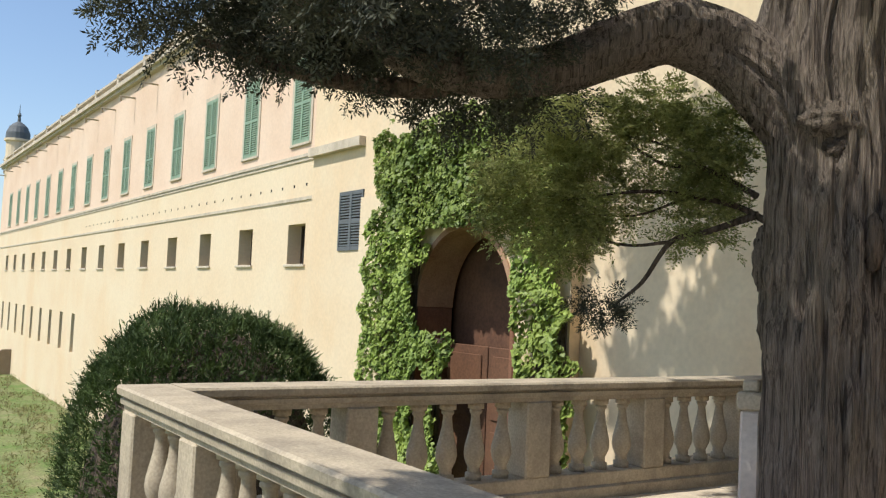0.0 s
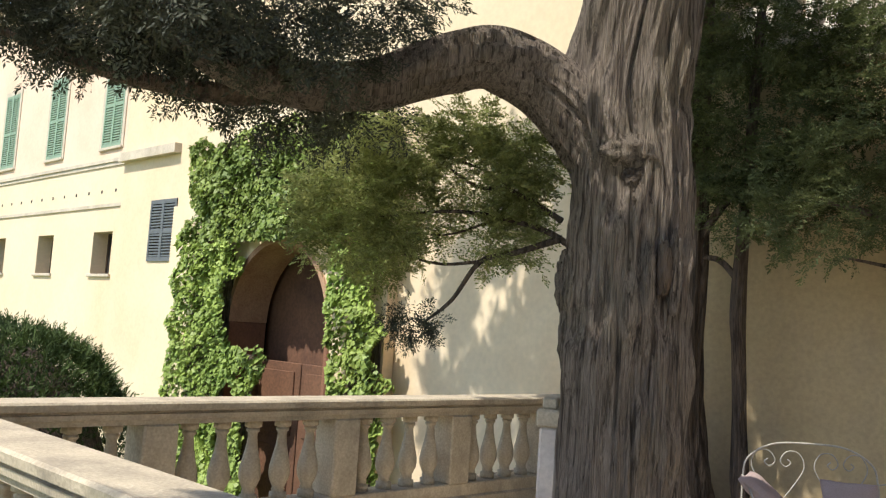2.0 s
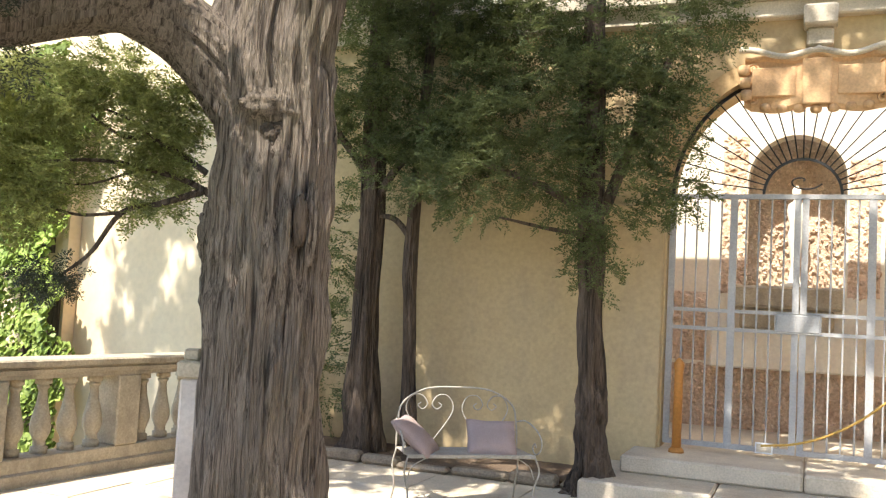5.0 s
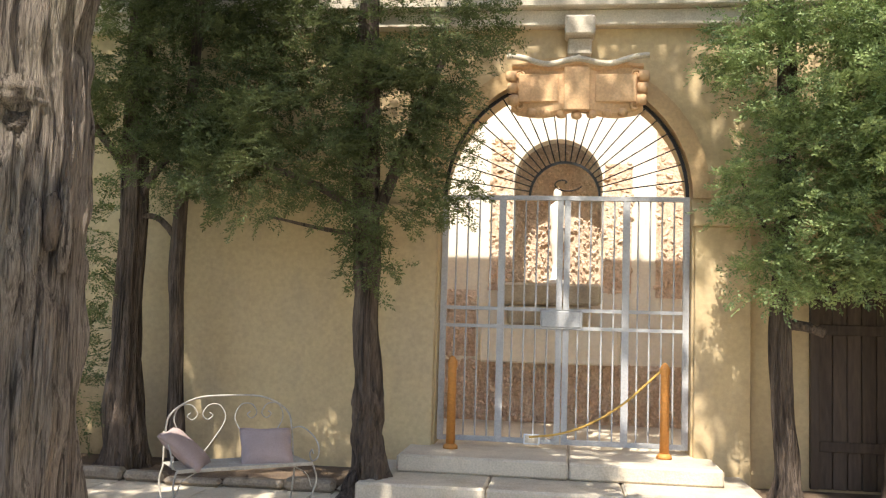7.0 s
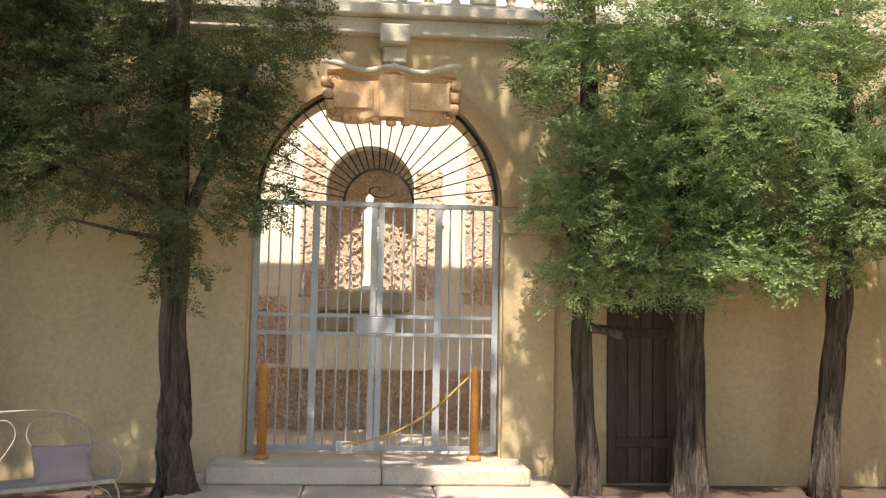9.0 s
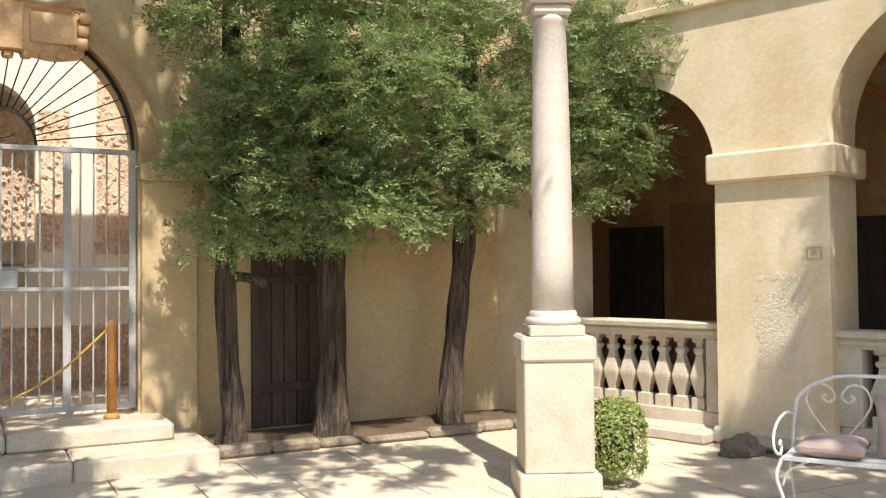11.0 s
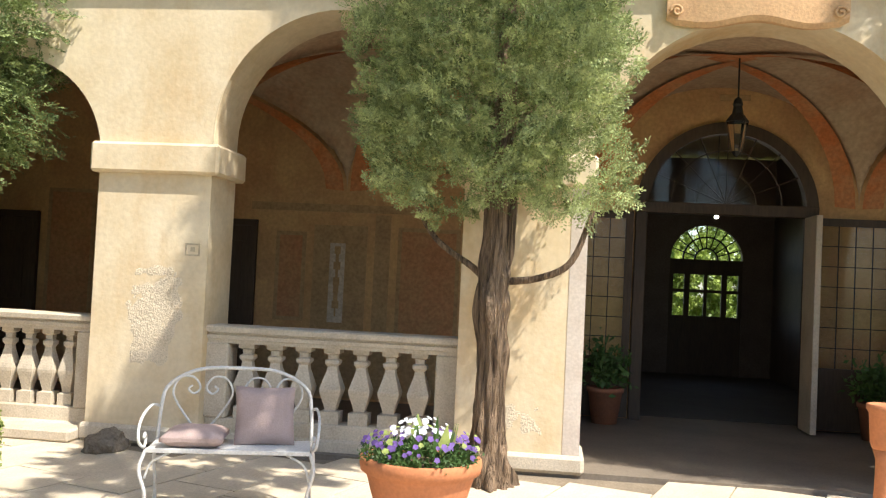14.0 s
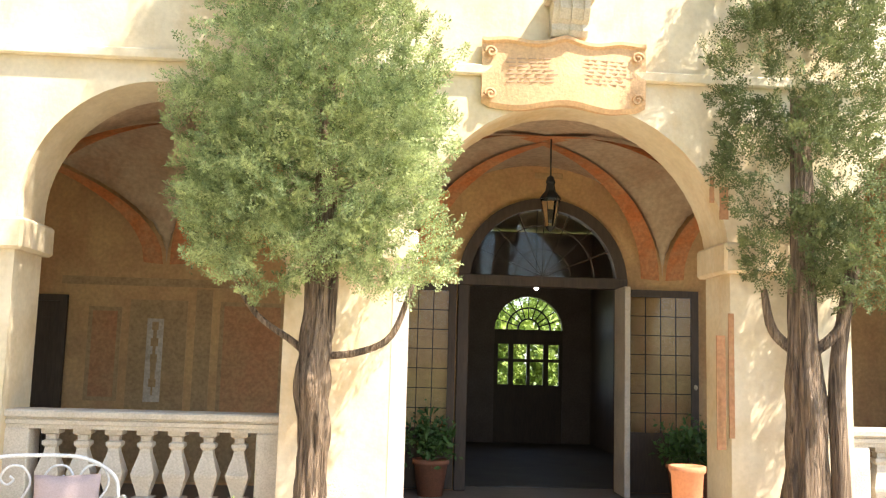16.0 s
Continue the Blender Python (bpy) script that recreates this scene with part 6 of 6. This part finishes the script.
for r in (0.2, 0.42):
    part("ring", arch_band(bmesh.new(), 7.05, r, r + 0.03, 2.24, 0.0, 0.05, shift2, 24), BLACKIRON, gd)
lg = tagged(part("lawn_behind", boxes((3.0, 12.0, 12.4, 24.0, -0.4, -0.05)), GRASS), "sunlit grass behind the villa", "ground", kind="structure")
lg.matrix_world = ARC
hb = thing("garden_hedge", "sunlit green garden shrubs behind the villa", "shrub", ARC, kind="stuff")
p_, o_ = blob_points([(6.5, 18.5, 1.2, 1.6, 0.8, 1.4), (8.2, 19.0, 1.6, 1.6, 0.9, 1.9), (9.8, 18.5, 1.2, 1.4, 0.8, 1.5), (8.0, 21.0, 4.0, 4.0, 1.0, 2.5)], 700)
quads("leaves", spray_leaves(p_, o_, np.full(len(p_), 0.22), 8, 0.35), IVY, hb)

# lamp bulb deep in the hall and lantern under the vault
bulb = thing("hall_lamp", "small lit lamp hanging in the dark hall", "lamp", ARC @ pose(6.62, 6.6, 0))
bm = bmesh.new()
bmesh.ops.create_icosphere(bm, subdivisions=3, radius=0.03, matrix=Matrix.Translation((0, 0, 2.80)))
part("bulb", bm, GLOW, bulb, "glowing bulb")
part("cord", boxes((-0.006, 0.006, -0.006, 0.006, 2.82, 4.2)), BLACKIRON, bulb)
ln = thing("lantern", "hanging glass lantern with dark metal cap under the vault", "lantern", ARC @ pose(6.0, 1.95, 0))
part("chain", tube(bmesh.new(), [(0, 0, 3.62), (0, 0, 4.12)], [0.009, 0.009], 6), BLACKIRON, ln)
part("cap", lathe(bmesh.new(), [(0.12, 3.43), (0.115, 3.45), (0.06, 3.52), (0.045, 3.6), (0.055, 3.62), (0.035, 3.68), (0.01, 3.70)], 6), BLACKIRON, ln)
gl = part("glass", lathe(bmesh.new(), [(0.05, 3.12), (0.11, 3.43)], 6), GLASS, ln)
gl.visible_shadow = False
part("foot", lathe(bmesh.new(), [(0.01, 3.06), (0.04, 3.09), (0.055, 3.12)], 6), BLACKIRON, ln)
for k in range(6):
    a = 2 * math.pi * k / 6
    part("glazing_bar", tube(bmesh.new(), [(0.053 * math.cos(a), 0.053 * math.sin(a), 3.12), (0.112 * math.cos(a), 0.112 * math.sin(a), 3.43)], [0.004, 0.004], 5), BLACKIRON, ln)

tb = thing("wooden_board", "small plain wooden board under the vault", "board", ARC @ pose(6.12, 2.75, 3.86))
part("plank", boxes((-0.17, 0.17, -0.01, 0.01, -0.035, 0.035), bev=0.004), BROWNFRESCO, tb)

# ---- painted decoration on the loggia wall ----
def fresco(name, label, u0, u1, z0, z1, mat, depth=0.006, parent=None):
    o = part(name, boxes((u0, u1, 3.5 - depth, 3.502, z0, z1)), mat, parent)
    if parent is None:
        o.matrix_world = ARC
        tagged(o, label, "fresco", "loggia frescoes")
        if mat is REDPAINT:
            y0, y1, b = 3.5 - depth - 0.004, 3.5, 0.05
            for bx in ((u0, u1, y0, y1, z0, z0 + b), (u0, u1, y0, y1, z1 - b, z1), (u0, u0 + b, y0, y1, z0 + b, z1 - b), (u1 - b, u1, y0, y1, z0 + b, z1 - b)):
                part("painted_border", boxes(bx), BROWNFRESCO, o)
    return o


fresco("fresco_panel", "faded red fresco panel", 0.55, 0.95, 1.0, 2.15, REDPAINT)
fresco("fresco_panel", "faded red fresco panel with worn foot", 2.15, 2.95, 0.8, 2.25, REDPAINT)
fresco("fresco_panel", "brown painted niche frame", 1.05, 1.75, 0.75, 2.25, BROWNFRESCO)
o = fresco("fresco_panel", "pale grey grotesque fresco strip", 1.27, 1.47, 1.0, 2.02, GREYFRESCO, 0.010)
for k in range(9):
    z = 1.08 + 0.1 * k
    part("ornament", boxes((1.37 - 0.01 - 0.035 * abs(math.sin(k * 1.3)), 1.37 + 0.01 + 0.035 * abs(math.sin(k * 1.3)), 3.486, 3.49, z, z + 0.1)), BROWNFRESCO, o)
fresco("fresco_panel", "dark painted cornice band on the loggia wall", 0.2, 4.0, 2.42, 2.52, BROWNFRESCO)
fresco("fresco_panel", "brown dado band on the loggia wall", -2.5, 4.1, 0.05, 0.72, BROWNFRESCO)
fresco("fresco_panel", "brown painted pilaster on the loggia wall", 1.85, 2.05, 0.75, 2.4, BROWNFRESCO, 0.008)
fresco("fresco_panel", "brown wall field on the loggia wall", 3.05, 4.05, 0.75, 2.4, BROWNFRESCO)
def loggia_door(m, w):
    dd = thing("loggia_door", "dark wooden door in the loggia wall", "door", m)
    part("leaf", boxes((-w, w, -0.06, -0.01, 0.02, 2.2), bev=0.01), DARKWOOD, dd)
    for z0, z1 in ((0.25, 0.95), (1.1, 2.0)):
        part("door_panel", boxes((-w + 0.1, w - 0.1, -0.072, -0.055, z0, z1), bev=0.006), DARKWOOD, dd)
    part("frame", boxes((-w - 0.08, -w, -0.08, -0.01, 0.02, 2.28), (w, w + 0.08, -0.08, -0.01, 0.02, 2.28), (-w, w, -0.08, -0.01, 2.2, 2.28)), DARKWOOD, dd)


loggia_door(ARC @ pose(-0.16, 3.5, 0), 0.38)
loggia_door(ARC @ pose(-3.16, 3.5, 0), 0.36)
for u0, u1 in ((-3.98, -3.66), (-2.62, -1.95)):
    fresco("fresco_panel", "dark red fresco panel beside the loggia door", u0, u1, 0.75, 2.6, REDPAINT)
for u0, u1, z0, z1 in ((7.16, 7.24, 0.9, 1.9), (7.27, 7.32, 1.0, 2.1), (7.2, 7.28, 2.95, 3.25), (7.17, 7.21, 0.95, 1.7), (7.11, 7.15, 3.1, 3.34)):
    o = part("painted_stripe", boxes((u0, u1, -0.006, 0.01, z0, z1)), REDPAINT)
    o.matrix_world = ARC
    tagged(o, "worn red painted stripe on the pier", "fresco", "pier paint")

# Door made up to fill a dark leafy patch on the wall
nd = thing("dark_patch_door", "dark plank door standing for a dark patch behind the trees", "door", pose(2.75, NORTH, 0.08))
for k in range(5):
    part("plank", boxes((-0.33 + 0.132 * k + 0.003, -0.33 + 0.132 * (k + 1) - 0.003, -0.045 - 0.004 * (k % 2), -0.004, 0, 1.9), bev=0.006), PLANK, nd)
for z in (0.35, 1.45):
    part("ledge", boxes((-0.32, 0.32, -0.068, -0.052, z, z + 0.1), bev=0.006), PLANK, nd)
part("frame", boxes((-0.40, -0.33, -0.07, -0.003, 0, 1.97), (0.33, 0.40, -0.07, -0.003, 0, 1.97), (-0.33, 0.33, -0.07, -0.003, 1.9, 1.97)), DARKWOOD, nd)

# ---- kerbs of the planting beds ----
def kerb(label, x0, x1, y, h=0.10):
    k = thing("bed_kerb", label, "kerb", pose(0, 0, 0), "bed kerbs")
    x = x0
    rng = random.Random(int(x0 * 100) + 7)
    while x < x1 - 0.05:
        w = min(rng.uniform(0.35, 0.7), x1 - x)
        dy, dz = rng.uniform(-0.035, 0.035), rng.uniform(-0.05, 0.02)
        part("kerb_stone", boxes((x + 0.006, x + w - 0.006, y + dy, y + 0.15 + dy, 0.0, h + dz), bev=0.03), MOSSY, k)
        x += w
    s = tagged(part("bed_soil", boxes((x0, x1, y + 0.14, NORTH - 0.003, 0.0, h - 0.05)), SOIL), "dry soil of the planting bed", "soil", kind="structure")


kerb("low weathered stone kerb of the planting bed by the gate", -5.6, -1.85, 8.0)
kerb("low weathered stone kerb of the planting bed", 1.75, 5.6, 8.05)
stp = tagged(part("step_loggia", boxes((-1.95, -0.1, -0.22, 0.12, 0.0, 0.11), bev=0.02), STONE), "low stone step under the loggia balustrade", "step")
stp.matrix_world = ARC
bm = run(bmesh.new(), [(9.09, -4.6), (9.09, -2.68), (8.6, -2.68), (8.0, -3.1), (6.6, -4.1), (6.6, -4.6)], -62.9, -62.6)
tagged(part("garden_wall", bm, RECESS), "low stone side wall of a ramp at the far foot of the wing", "wall", kind="structure").matrix_world = SKEW
rg = np.random.RandomState(4)
n = 7000
gp = np.stack([rg.uniform(-60, -14, n), rg.uniform(1.5, 8.9, n), np.full(n, -4.2)], 1)
gp = gp[np.array([noise.noise(Vector((q[0] * 0.35, q[1] * 0.9, 0))) for q in gp]) > -0.12]
gt = thing("grass_tufts", "uneven tufts of green and dry grass", "grass", SKEW, kind="stuff")
quads("blades", spray_leaves(gp, np.tile(np.array([0.0, 0.0, 1.0]), (len(gp), 1)), 0.22 * rg.uniform(0.5, 1.2, len(gp)), 7, 0.12), STRAW, gt)

# ---- terrace paving, slab by slab ----
slab = bm_mesh("paving_slab", boxes((-0.5, 0.5, -0.5, 0.5, -0.5, 0.5), bev=0.012), PAVING)
rng = random.Random(11)
y = -1.6
while y < 8.95:
    dy = rng.uniform(0.5, 0.72)
    x = (-6.1 if y > 1.9 else -2.3) + rng.uniform(0, 0.3)
    while x < 9.0:
        w = rng.uniform(0.7, 1.25)
        c = Vector((x + w / 2, y + dy / 2, 0))
        if (ARC.inverted() @ c).y < -0.1 or x < 6.0:
            o = new("paving_slab", slab)
            o.parent = terrace
            o.matrix_basis = Matrix.Translation((c.x, c.y, -0.028 + rng.uniform(-0.003, 0.003))) @ Matrix.Rotation(rng.uniform(-0.006, 0.006), 4, "X") @ Matrix.Diagonal((w - 0.012, dy - 0.012, 0.055, 1))
        x += w
    y += dy
